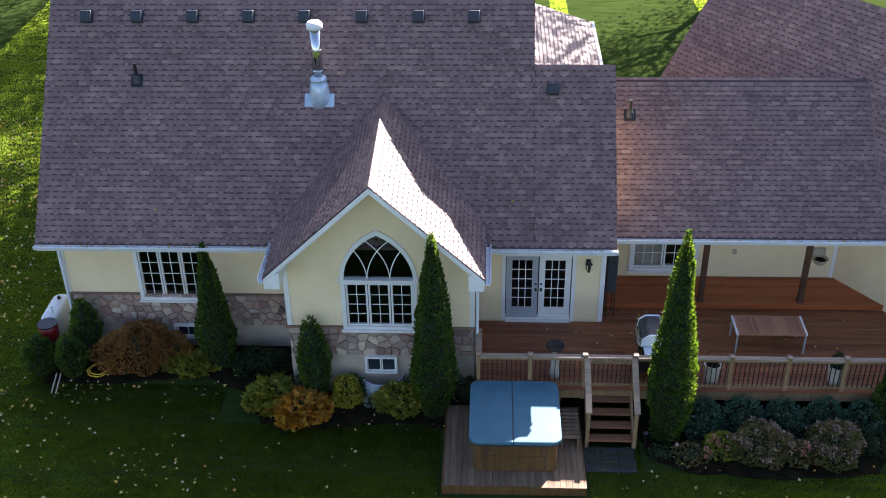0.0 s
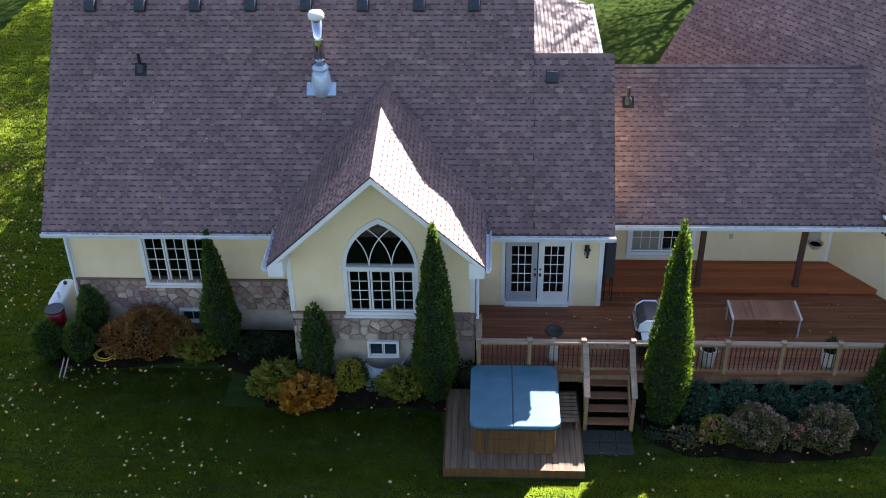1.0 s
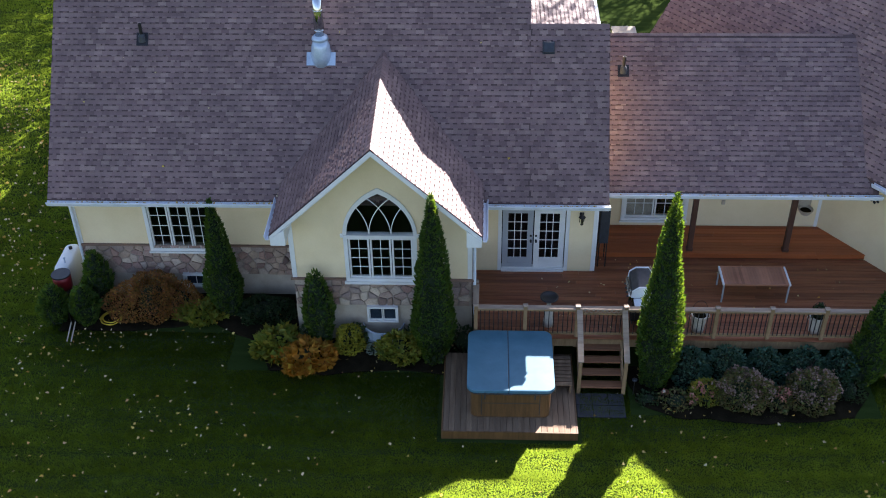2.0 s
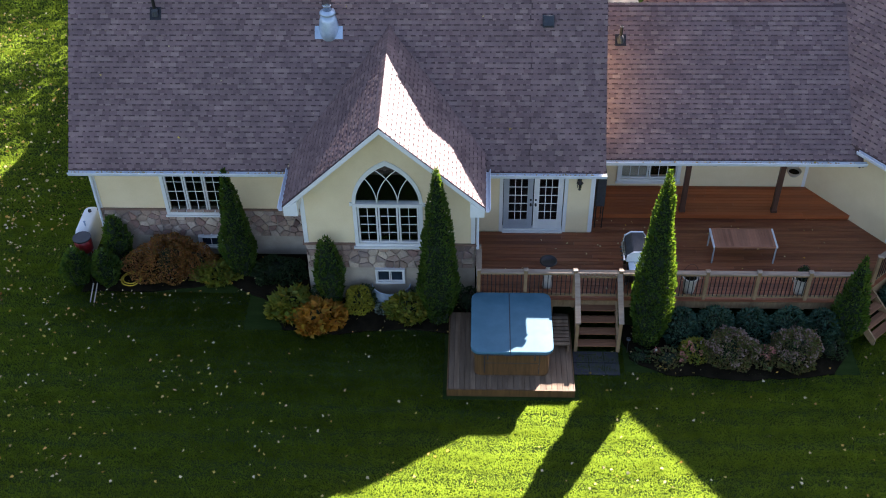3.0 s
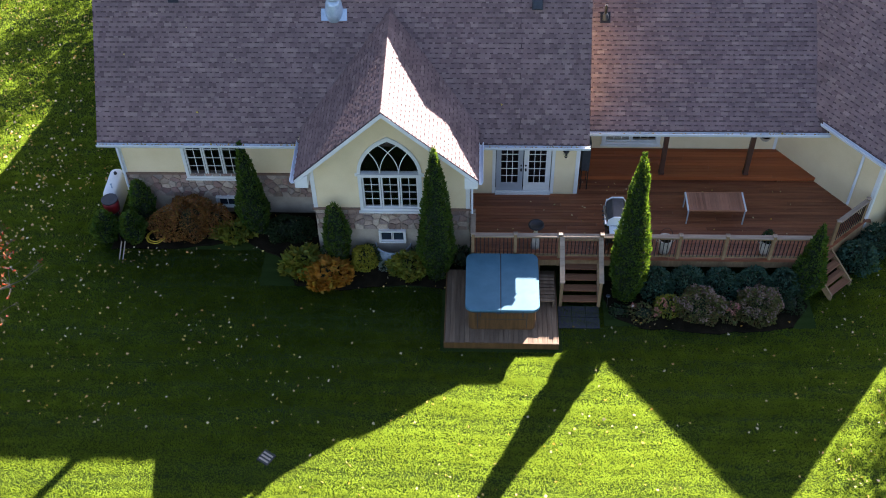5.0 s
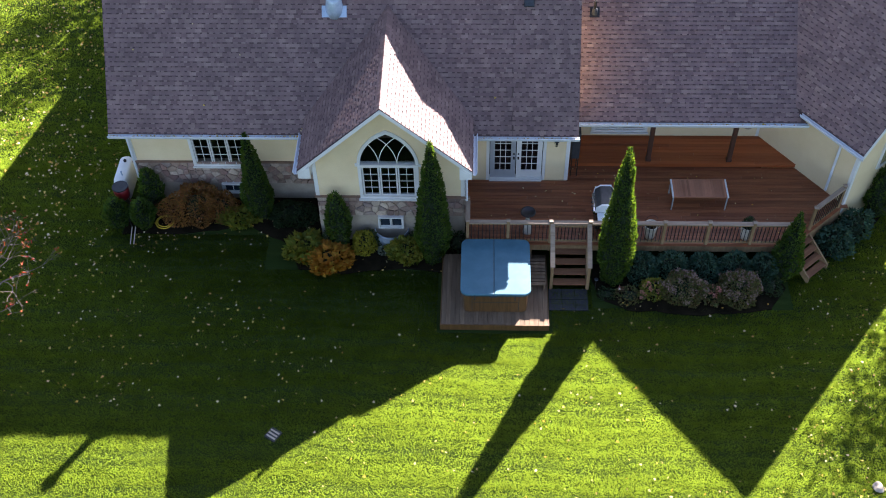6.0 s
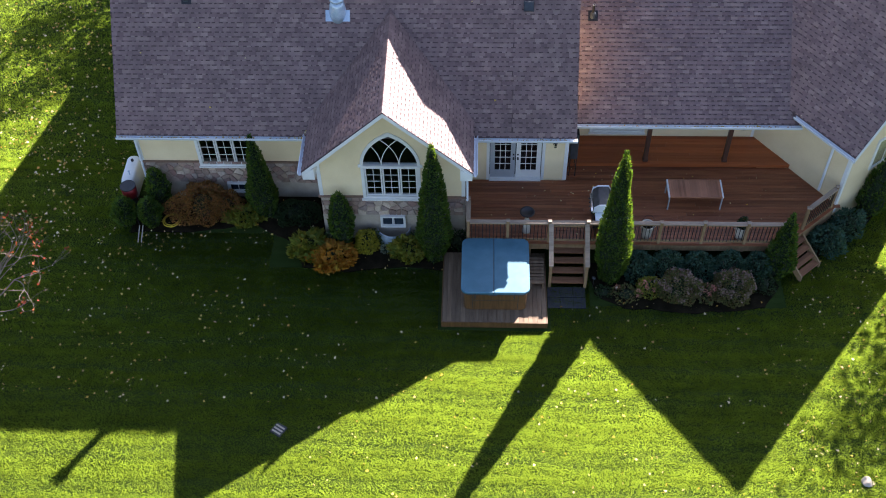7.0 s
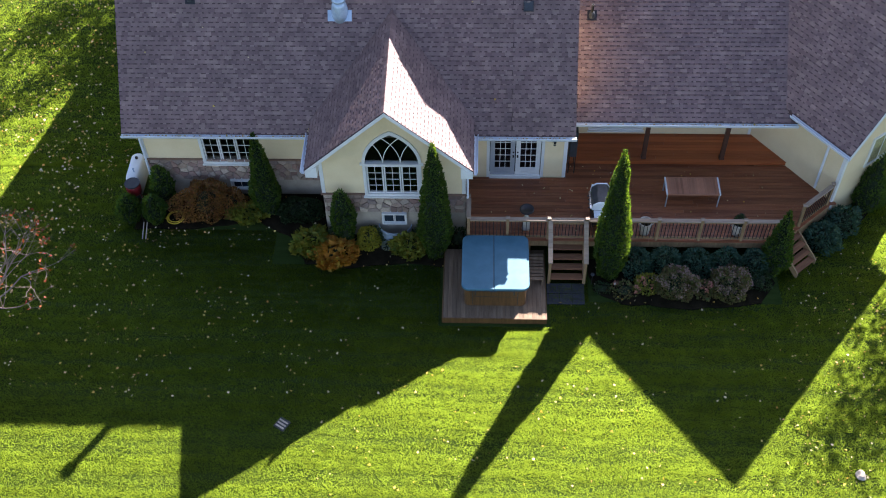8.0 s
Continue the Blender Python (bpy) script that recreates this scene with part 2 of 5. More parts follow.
m_silver = leafy("silver_leaves", [(0.22, 0.26, 0.22), (0.30, 0.33, 0.28)])
m_dark_cover = leafy("dark_groundcover", [(0.02, 0.045, 0.015), (0.04, 0.075, 0.022), (0.05, 0.06, 0.03)])
m_tree_leaf = leafy("tree_leaves", [(0.05, 0.08, 0.015), (0.12, 0.11, 0.02), (0.18, 0.11, 0.02)])
m_red_leaf = leafy("red_autumn_leaves", [(0.38, 0.04, 0.02), (0.30, 0.09, 0.02), (0.24, 0.02, 0.02)])
m_fallen = leafy("fallen_leaves", [(0.62, 0.48, 0.24), (0.75, 0.62, 0.38), (0.60, 0.28, 0.05), (0.70, 0.50, 0.10), (0.50, 0.34, 0.15)], 0.1)
m_blade = leafy("grass_blades", [(0.017, 0.042, 0.022), (0.022, 0.050, 0.023), (0.026, 0.053, 0.022), (0.020, 0.046, 0.022)], 0.95, 0.8, glow=(10.0, 6.2, 1.1))

# lawn: mown streaks along the house, worn and leafy patches
m_lawn, t_, b_ = nodes_of("lawn")
v_ = coords(t_)
big_ = noise_tex(t_, v_, 0.35, 4.0)
mid_ = noise_tex(t_, coords(t_, (0.5, 3.0, 1)), 1.2, 4.0)
fin_ = noise_tex(t_, v_, 26.0, 5.0, 0.75)
c_ = ramp(t_, big_, [(0.3, (0.035, 0.057, 0.015)), (0.7, (0.049, 0.070, 0.017))])
c_ = mix(t_, "MULTIPLY", 1.0, c_, ramp(t_, mid_, [(0.35, (0.66, 0.7, 0.64)), (0.65, (1, 1, 1))]))
c_ = mix(t_, "MULTIPLY", 1.0, c_, ramp(t_, fin_, [(0.3, (0.68, 0.68, 0.68)), (0.65, (1, 1, 1))]))
t_.links.new(c_, b_.inputs["Base Color"])
b_.inputs["Roughness"].default_value = 0.95
b_.inputs["Specular IOR Level"].default_value = 0.0
bump(t_, b_, fin_, 0.6, 0.02)

m_glass, t_, b_ = nodes_of("window_glass")
b_.inputs["Base Color"].default_value = (0.85, 0.9, 0.9, 1)
b_.inputs["Roughness"].default_value = 0.02
b_.inputs["Transmission Weight"].default_value = 1.0
b_.inputs["IOR"].default_value = 1.35

# opaque pane; its dark colour replaces the unlit basement that would show through
m_dark_pane = surface("unlit_basement_pane", (0.012, 0.02, 0.03), (0.03, 0.045, 0.06), 0.1, 3, 20, bumpy=0.0)
# ---- plan of the house ----
WALL_Y = 1.80          # rear wall of the main block
EAVE_Y, EAVE_Z, PITCH = 0.80, 3.85, 1.20
RIDGE_Y, RIDGE_Z = 4.86, 8.722
X0, X1 = -10.52, 3.78  # roof edges of the main block
WX0, WX1 = -10.42, 3.64
XR = 1.78              # where the tall ridge ends
LOW_Y, LOW_Z = 3.72, 7.354
GX, G_FRONT, G_PEAK, G_EAVE, G_HALF = -1.95, -0.95, 6.47, 4.06, 2.57
G_RISE = 0.075         # the bay roof climbs slightly towards the main slope
GW = 2.28              # half width of the gabled bay
P_Y, P_Z, P_PITCH = 1.70, 3.62, 0.75
P_RIDGE_Y = 5.32
P_RIDGE_Z = P_Z + P_PITCH * (P_RIDGE_Y - P_Y)
PX0 = 3.86
PORCH_Y = 3.75
DECK, PLAT = 0.98, 1.14
# the angled garage wing: GD runs along its eave toward the lawn, GM climbs its roof
GD, GM, UP = Vector((0.60, -0.80, 0)), Vector((0.80, 0.60, 0)), Vector((0, 0, 1))
GE = Vector((12.04, -0.02, 3.90))
G_PITCH, G_RUN, G_LEN = 1.2, 3.22, 11.2

# ---- ground ----
ground = mesh_object("ground", box(-400, 400, -400, 400, -0.5, 0.0), m_lawn)
tagged(ground, "mown green lawn with scattered fallen leaves", "lawn", kind="structure")

house = thing("house", "cream-sided house with brown shingle roof and stone base", "house")


def slab(p, q, r, s, thick=0.10):
    """A roof deck: four corners of its top, thickness downward."""
    return prism([p, q, r, s], (0, 0, -thick))


def mz(y):
    return EAVE_Z + PITCH * (y - EAVE_Y)


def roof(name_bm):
    return part("roof", name_bm, m_shade_underlay, house)


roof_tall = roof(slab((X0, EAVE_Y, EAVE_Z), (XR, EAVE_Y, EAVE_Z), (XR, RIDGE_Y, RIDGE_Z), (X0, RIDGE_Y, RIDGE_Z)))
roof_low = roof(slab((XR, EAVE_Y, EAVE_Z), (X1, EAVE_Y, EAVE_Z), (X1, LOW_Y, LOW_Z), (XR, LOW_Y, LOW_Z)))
# unseen north slope and wing roof, added to cast the left lawn's shadow edge
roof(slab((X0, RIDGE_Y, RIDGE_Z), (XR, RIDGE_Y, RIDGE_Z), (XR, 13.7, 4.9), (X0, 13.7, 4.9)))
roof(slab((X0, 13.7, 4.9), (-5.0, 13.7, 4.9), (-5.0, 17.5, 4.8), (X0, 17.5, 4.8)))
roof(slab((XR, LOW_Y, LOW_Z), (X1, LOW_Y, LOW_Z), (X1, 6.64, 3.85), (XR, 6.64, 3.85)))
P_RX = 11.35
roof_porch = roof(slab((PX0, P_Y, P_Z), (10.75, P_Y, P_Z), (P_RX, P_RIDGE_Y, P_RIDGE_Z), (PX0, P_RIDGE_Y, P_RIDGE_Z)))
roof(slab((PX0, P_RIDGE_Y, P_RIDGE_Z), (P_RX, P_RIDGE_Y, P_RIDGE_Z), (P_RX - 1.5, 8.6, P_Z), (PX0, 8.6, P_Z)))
# gabled bay: its ridge runs level into the main slope
G_BACK = EAVE_Y + (G_PEAK - G_RISE * (G_FRONT - EAVE_Y) - EAVE_Z) / (PITCH - G_RISE)
G_SL = (G_PEAK - G_EAVE) / G_HALF


def bay_z(z, y):
    return z + G_RISE * (y - G_FRONT)


roof_bay = {}
for sgn in (-1, 1):
    e = GX + sgn * G_HALF
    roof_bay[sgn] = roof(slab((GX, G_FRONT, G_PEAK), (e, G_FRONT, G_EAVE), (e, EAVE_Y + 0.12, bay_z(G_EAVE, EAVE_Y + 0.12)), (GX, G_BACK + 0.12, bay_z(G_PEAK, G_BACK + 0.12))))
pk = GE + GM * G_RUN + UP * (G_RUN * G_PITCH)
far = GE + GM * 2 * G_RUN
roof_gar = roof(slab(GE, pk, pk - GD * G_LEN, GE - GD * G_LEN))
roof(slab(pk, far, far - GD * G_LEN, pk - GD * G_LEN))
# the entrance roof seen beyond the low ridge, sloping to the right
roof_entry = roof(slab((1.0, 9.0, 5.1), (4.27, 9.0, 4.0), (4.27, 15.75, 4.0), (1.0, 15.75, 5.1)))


def wall(name, bm, mat=None, label=""):
    return part(name, bm, mat or m_siding, house, label)


# closing walls
wall("wall", box(WX0, -4.3, 8.75, 8.9, 0, 3.9))
wall("wall", box(-4.3, 3.9, 8.75, 8.9, 0, 3.9))
x = WX0
wall("wall", prism([(x, WALL_Y, 0.0), (x, 8.9, 0.0), (x, 8.9, 6.6), (x, RIDGE_Y, RIDGE_Z - 0.2), (x, WALL_Y, mz(WALL_Y) - 0.2)], (0.12, 0, 0)))
x = XR - 0.12
wall("wall", prism([(x, 3.6, 6.95), (x, 6.64, 3.80), (x, 8.9, 3.80), (x, 8.9, 6.75), (x, RIDGE_Y, RIDGE_Z - 0.15)], (0.12, 0, 0)))
wall("wall", prism([(WX1 - 0.12, WALL_Y + 0.12, 0), (WX1 - 0.12, 6.3, 0), (WX1 - 0.12, 6.3, 4.0), (WX1 - 0.12, LOW_Y, LOW_Z - 0.2), (WX1 - 0.12, WALL_Y + 0.12, mz(WALL_Y + 0.12) - 0.2)], (0.12, 0, 0)))
wall("wall", box(3.2, 11.0, 8.2, 8.35, 0, 3.7))
wall("floor", box(WX0 + 0.12, WX1 - 0.12, WALL_Y + 0.2, 8.7, 0.6, 0.9), m_unlit_room)
wall("wall", box(1.3, 4.0, 8.9, 15.4, 0, 3.9))
# unseen wing wall under that roof, added as part of the shadow caster
wall("wall", box(WX0, -5.2, 8.9, 17.3, 0, 4.75))
# added room shell, coloured dark so the panes look into shade
wall("room_wall", box(-10.2, 3.4, 5.6, 5.7, 0.9, 3.8), m_unlit_room)
wall("room_ceiling", box(-10.2, 3.4, 1.95, 5.6, 3.75, 3.85), m_unlit_room)
wall("foundation", box(WX0 - 0.02, GX - GW, WALL_Y - 0.02, WALL_Y + 0.2, -0.3, 0.72), m_concrete)
wall("foundation", box(GX - GW - 0.02, GX + GW + 0.02, -0.02, 0.2, -0.3, 1.16), m_concrete)
wall("foundation", box(GX - GW - 0.02, GX - GW + 0.15, 0.2, WALL_Y - 0.02, -0.3, 1.16), m_concrete)
wall("foundation", box(GX + GW - 0.15, GX + GW + 0.02, 0.2, WALL_Y - 0.02, -0.3, 1.16), m_concrete)
wall("backing", box(WX0 - 0.01, GX - GW, WALL_Y - 0.01, WALL_Y + 0.15, 0.72, 1.70), m_mortar)
wall("backing", box(GX - GW - 0.01, GX + GW + 0.01, -0.01, 0.15, 1.16, 2.02), m_mortar)
wall("backing", box(GX - GW - 0.01, GX - GW + 0.1, 0.15, WALL_Y - 0.01, 1.16, 2.02), m_mortar)
wall("backing", box(GX + GW - 0.1, GX + GW + 0.01, 0.15, WALL_Y - 0.01, 1.16, 2.02), m_mortar)
wall("ledge", box(-6.60, GX - GW - 0.03, WALL_Y - 0.09, WALL_Y + 0.05, 1.70, 1.75), m_ledge)
wall("ledge", box(WX0 - 0.06, -8.52, WALL_Y - 0.09, WALL_Y + 0.05, 1.70, 1.75), m_ledge)
wall("ledge", box(GX + 0.94, GX + GW + 0.07, -0.09, 0.05, 2.02, 2.07), m_ledge)
wall("ledge", box(GX - GW - 0.07, GX - 0.94, -0.09, 0.05, 2.02, 2.07), m_ledge)
wall("ledge", box(GX - GW - 0.07, GX - GW + 0.05, 0.05, WALL_Y - 0.09, 2.02, 2.07), m_ledge)
wall("ledge", box(GX + GW - 0.05, GX + GW + 0.07, 0.05, WALL_Y, 2.02, 2.07), m_ledge)
# garage walls
gc = GE + GM * 0.72 - GD * 0.45
gf = far - GM * 0.72 - GD * 0.45
wall("wall", prism([Vector((gc.x, gc.y, 0)), Vector((gf.x, gf.y, 0)), Vector((gf.x, gf.y, 4.62)), pk - GD * 0.45 - UP * 0.15, Vector((gc.x, gc.y, 4.62))], -GD * 0.14))
wall("wall", prism([Vector((gc.x, gc.y, 0)) - GD * 0.14, Vector((gc.x, gc.y, 0)) - GD * (G_LEN - 0.4), Vector((gc.x, gc.y, 3.8)) - GD * (G_LEN - 0.4), Vector((gc.x, gc.y, 3.8)) - GD * 0.14], GM * 0.14))
wall("wall", prism([Vector((gf.x, gf.y, 0)) - GD * 0.14, Vector((gf.x, gf.y, 0)) - GD * (G_LEN - 0.4), Vector((gf.x, gf.y, 3.8)) - GD * (G_LEN - 0.4), Vector((gf.x, gf.y, 3.8)) - GD * 0.14], -GM * 0.14))
wall("porch_ceiling", box(PX0, 10.6, P_Y + 0.15, PORCH_Y, 3.42, 3.50), m_white)


# ---- siding boards: laid course by course round the openings ----
def arch_half(z, half, spring, top):
    """Half width of a pointed arch at height z."""
    if z <= spring:
        return half
    rise = top - spring
    k = (rise * rise + half * half) / (2 * half)
    q = k * k - (z - spring) ** 2
    return max(0.0, math.sqrt(max(0.0, q)) - (k - half))


A_HALF, A_SILL, A_SPRING, A_TOP = 0.90, 1.98, 3.38, 4.78


def siding(span, z0, z1, y, holes, ax="x", step=0.115, out=-1, thick=0.14):
    """Boards along x (or along y) facing out; span(z) gives the ends and holes(z) the gaps."""
    n = max(1, round((z1 - z0) / step))
    h = (z1 - z0) / n
    for i in range(n):
        za, zb = z0 + i * h, z0 + (i + 1) * h
        zm = (za + zb) / 2
        s = span(zm)
        if s is None:
            continue
        cuts = [s]
        for a, b in holes(zm):
            cuts = [q for c in cuts for q in ((c[0], min(c[1], a)), (max(c[0], b), c[1]))]
        for a, b in cuts:
            if b - a < 0.03:
                continue
            yo = y + out * 0.022
            yi = y - out * thick
            prof = [(yo, za), (y, zb), (yi, zb), (yi, za)]
            if ax == "x":
                bm = prism([(a, p, q) for p, q in prof], (b - a, 0, 0))
            else:
                bm = prism([(p, a, q) for p, q in prof], (0, b - a, 0))
            part("siding_board", bm, m_siding, house)


LWIN = (-8.40, -6.72, 1.62, 3.06)
DOOR = (1.12, 2.82, DECK + 0.03, 3.02)


def no_holes(z):
    return []


siding(lambda z: (WX0, GX - GW), 1.75, 3.85, WALL_Y, lambda z: [(LWIN[0], LWIN[1])] if LWIN[2] < z < LWIN[3] else [])
siding(lambda z: (GX + GW, WX1), 0.80, 3.85, WALL_Y, lambda z: [(DOOR[0], DOOR[1])] if z < DOOR[3] else [])


def bay_span(z):
    half = GW if z < 4.0 else max(0.0, min(GW, (G_PEAK - 0.12 - z) / G_SL))
    return (GX - half, GX + half) if half > 0.05 else None


def bay_hole(z):
    if A_SILL < z < A_TOP:
        w = arch_half(z, A_HALF, A_SPRING, A_TOP)
        return [(GX - w, GX + w)]
    return []


siding(bay_span, 2.07, 6.20, 0.0, bay_hole)
siding(lambda z: (0.14, WALL_Y), 2.07, 3.95, GX - GW, no_holes, "y")
siding(lambda z: (0.14, WALL_Y), 2.07, 3.95, GX + GW, no_holes, "y", out=1)
PWIN = (4.62, 6.30, 1.42, 2.75)
siding(lambda z: (WX1, 10.3), 1.0, 3.45, PORCH_Y, lambda z: [(PWIN[0], PWIN[1])] if PWIN[2] < z < PWIN[3] else [], step=0.22)


# ---- trim ----
def trim(bm, name="trim_board"):
    return part(name, bm, m_white, house)


trim(box(WX0 - 0.03, WX0 + 0.09, WALL_Y - 0.035, WALL_Y + 0.05, 1.75, 3.80), "corner_board")
trim(box(GX - GW - 0.03, GX - GW + 0.09, -0.035, 0.06, 2.07, 3.95), "corner_board")
trim(box(GX + GW - 0.09, GX + GW + 0.03, -0.035, 0.06, 2.07, 3.95), "corner_board")
trim(box(WX1 - 0.09, WX1 + 0.03, WALL_Y - 0.035, WALL_Y + 0.10, DECK, 3.80), "corner_board")
for s0, s1 in ((X0, GX - G_HALF + 0.1), (GX + G_HALF - 0.1, X1)):
    trim(box(s0, s1, EAVE_Y + 0.02, EAVE_Y + 0.06, EAVE_Z - 0.22, EAVE_Z - 0.10), "fascia")
    trim(box(s0 + 0.02, s1 - 0.02, EAVE_Y + 0.06, WALL_Y, EAVE_Z - 0.21, EAVE_Z - 0.19), "soffit")
for sgn in (-1, 1):
    e = GX + sgn * (G_HALF - 0.02)
    a, b = Vector((GX, G_FRONT - 0.02, G_PEAK - 0.02)), Vector((e, G_FRONT - 0.02, G_EAVE - 0.02))
    trim(prism([a, b, b - UP * 0.11, a - UP * 0.13], (0, 0.04, 0)), "rake_board")
    trim(prism([a - UP * 0.14 + Vector((0, 0.04, 0)), b - UP * 0.14 + Vector((0, 0.04, 0)), b - UP * 0.17 + Vector((0, 0.04, 0)), a - UP * 0.17 + Vector((0, 0.04, 0))], (0, -G_FRONT - 0.02, 0)), "rake_soffit")
    xi = GX + sgn * (GW - 0.10)
    xe = GX + sgn * (G_HALF - 0.03)
    trim(prism([(xe, G_FRONT - 0.035, G_EAVE - 0.06), (xe, G_FRONT - 0.035, G_EAVE - 0.28), (xi, G_FRONT - 0.035, G_EAVE - 0.28), (xi, G_FRONT - 0.035, G_EAVE + 0.18)], (0, 0.70, 0)), "eave_return")
    trim(box(min(xe, xi) + 0.02, max(xe, xi) - 0.02, 0.0, EAVE_Y, G_EAVE - 0.27, G_EAVE - 0.22), "soffit")
trim(prism([GE - UP * 0.04, GE - UP * 0.22, pk - UP * 0.24, pk - UP * 0.04], GD * 0.03), "rake_board")
trim(prism([far - UP * 0.04, far - UP * 0.22, pk - UP * 0.24, pk - UP * 0.04], GD * 0.03), "rake_board")
trim(box(PX0, 10.6, P_Y + 0.06, P_Y + 0.18, 3.46, 3.52), "beam")
trim(prism([Vector((gc.x, gc.y, 0.6)) + GD * 0.02 - GM * 0.02, Vector((gc.x, gc.y, 3.6)) + GD * 0.02 - GM * 0.02, Vector((gc.x, gc.y, 3.6)) - GD * 0.10 - GM * 0.02, Vector((gc.x, gc.y, 0.6)) - GD * 0.10 - GM * 0.02], GM * 0.12), "corner_board")
trim(box(10.02, 10.11, PORCH_Y - 0.03, PORCH_Y - 0.018, PLAT, 3.4), "corner_board")
# entrance roof edge
trim(box(4.25, 4.36, 9.0, 15.75, 3.82, 4.02), "fascia")


# ---- gutters and downspouts ----
def gutter(p, q, out, name="gutter"):
    """An open trough between two points; out is the horizontal way from the roof."""
    p, q, out = Vector(p), Vector(q), Vector(out)
    prof = [(0, 0.0), (0, -0.10), (0.085, -0.11), (0.125, -0.02), (0.125, 0.015), (0.108, 0.015), (0.106, -0.02), (0.075, -0.09), (0.012, -0.085), (0.012, 0.0)]
    bm = prism([p + out * a + UP * b for a, b in prof], q - p)
    return part(name, bm, m_gutter, house)


S = (0, -1, 0)
gutter((X0 - 0.02, EAVE_Y, EAVE_Z - 0.03), (GX - G_HALF + 0.05, EAVE_Y, EAVE_Z - 0.03), S)
gutter((GX + G_HALF - 0.02, EAVE_Y, EAVE_Z - 0.03), (X1 + 0.03, EAVE_Y, EAVE_Z - 0.03), S)
gutter((PX0 - 0.02, P_Y, P_Z - 0.03), (10.85, P_Y, P_Z - 0.03), S)
gutter((GX - G_HALF, G_FRONT, G_EAVE - 0.04), (GX - G_HALF, EAVE_Y - 0.1, G_EAVE - 0.04), (-1, 0, 0))
gutter((GX + G_HALF, G_FRONT, G_EAVE - 0.04), (GX + G_HALF, EAVE_Y - 0.1, G_EAVE - 0.04), (1, 0, 0))
gutter(GE - UP * 0.03 + GD * 0.02, GE - GD * 2.35 - UP * 0.03, -GM)


def downspout(pts, name="downspout"):
    bm = bmesh.new()
    for a, b in zip(pts, pts[1:]):
        add_tube(bm, a, b, 0.042, n=6)
    return part(name, bm, m_gutter, house)


downspout([(X0 + 0.12, EAVE_Y - 0.05, EAVE_Z - 0.12), (WX0 + 0.0, WALL_Y - 0.07, EAVE_Z - 0.42), (WX0 + 0.0, WALL_Y - 0.07, 0.2)])
downspout([(GX + G_HALF + 0.05, -0.45, G_EAVE - 0.14), (GX + GW + 0.09, -0.06, G_EAVE - 0.50), (GX + GW + 0.09, -0.06, 0.25)])
ds = GE - GD * 1.15
downspout([ds - GM * 0.05 - UP * 0.12, ds + GM * 0.66 - UP * 0.5, ds + GM * 0.66 - UP * 2.8])


# ---- windows and doors ----
def muntins(parent, x0, x1, z0, z1, y, cols, rows, w=0.017):
    for i in range(1, cols):
        x = x0 + (x1 - x0) * i / cols
        part("muntin", box(x - w / 2, x + w / 2, y - 0.012, y + 0.012, z0, z1), m_white, parent)
    for j in range(1, rows):
        z = z0 + (z1 - z0) * j / rows
        part("muntin", box(x0, x1, y - 0.010, y + 0.010, z - w / 2, z + w / 2), m_white, parent)


def frame_bm(x0, x1, z0, z1, y0, y1, w):
    bm = bmesh.new()
    add_box(bm, x0, x0 + w, y0, y1, z0, z1)
    add_box(bm, x1 - w, x1, y0, y1, z0, z1)
    add_box(bm, x0 + w, x1 - w, y0, y1, z0, z0 + w)
    add_box(bm, x0 + w, x1 - w, y0, y1, z1 - w, z1)
    return bm


def casement(x0, x1, z0, z1, y, sashes, cols, rows, label, casing=0.09, glass=None, rim=0.042):
    """A window set in the wall at y: casing, sashes, muntins and panes."""
    win = part("window", frame_bm(x0 - casing, x1 + casing, z0 - casing, z1 + casing, y - 0.075, y + 0.10, casing + 0.01), m_white, house, label)
    if casing > 0.06:
        part("sill", box(x0 - casing - 0.03, x1 + casing + 0.03, y - 0.12, y - 0.07, z0 - casing - 0.04, z0 - casing + 0.015), m_white, win)
    w = (x1 - x0) / sashes
    for i in range(sashes):
        a, b = x0 + i * w + 0.012, x0 + (i + 1) * w - 0.012
        part("sash", frame_bm(a, b, z0 + 0.01, z1 - 0.01, y - 0.02, y + 0.05, rim), m_white, win)
        part("pane", box(a + rim - 0.005, b - rim + 0.005, y + 0.012, y + 0.020, z0 + rim, z1 - rim), glass or m_glass, win).visible_shadow = False
        muntins(win, a + rim, b - rim, z0 + rim + 0.01, z1 - rim - 0.01, y + 0.008, cols, rows)
    return win


casement(*LWIN[:2], *LWIN[2:], WALL_Y, 3, 2, 4, "white three-sash casement window with grilles")
pw = casement(*PWIN[:2], *PWIN[2:], PORCH_Y, 2, 3, 3, "white two-part porch window")
part("blind", box(PWIN[0] + 0.05, (PWIN[0] + PWIN[1]) / 2 - 0.03, PORCH_Y + 0.06, PORCH_Y + 0.07, PWIN[2] + 0.05, PWIN[3] - 0.05), m_concrete, pw, "pale drawn blind")
bw = casement(-2.35, -1.62, 0.71, 1.14, -0.07, 2, 1, 1, "white basement sliding window", 0.04, m_dark_pane, 0.022)
casement(-7.68, -7.06, 0.36, 0.74, WALL_Y - 0.07, 1, 2, 1, "small basement window", 0.04, m_dark_pane)

# the pointed-arch window
arch = part("window", frame_bm(GX - A_HALF - 0.02, GX + A_HALF + 0.02, A_SILL, A_SPRING + 0.06, -0.075, 0.10, 0.10), m_white, house, "tall pointed-arch window with white tracery")
part("sill", box(GX - A_HALF - 0.06, GX + A_HALF + 0.06, -0.13, -0.07, A_SILL - 0.05, A_SILL + 0.02), m_white, arch)


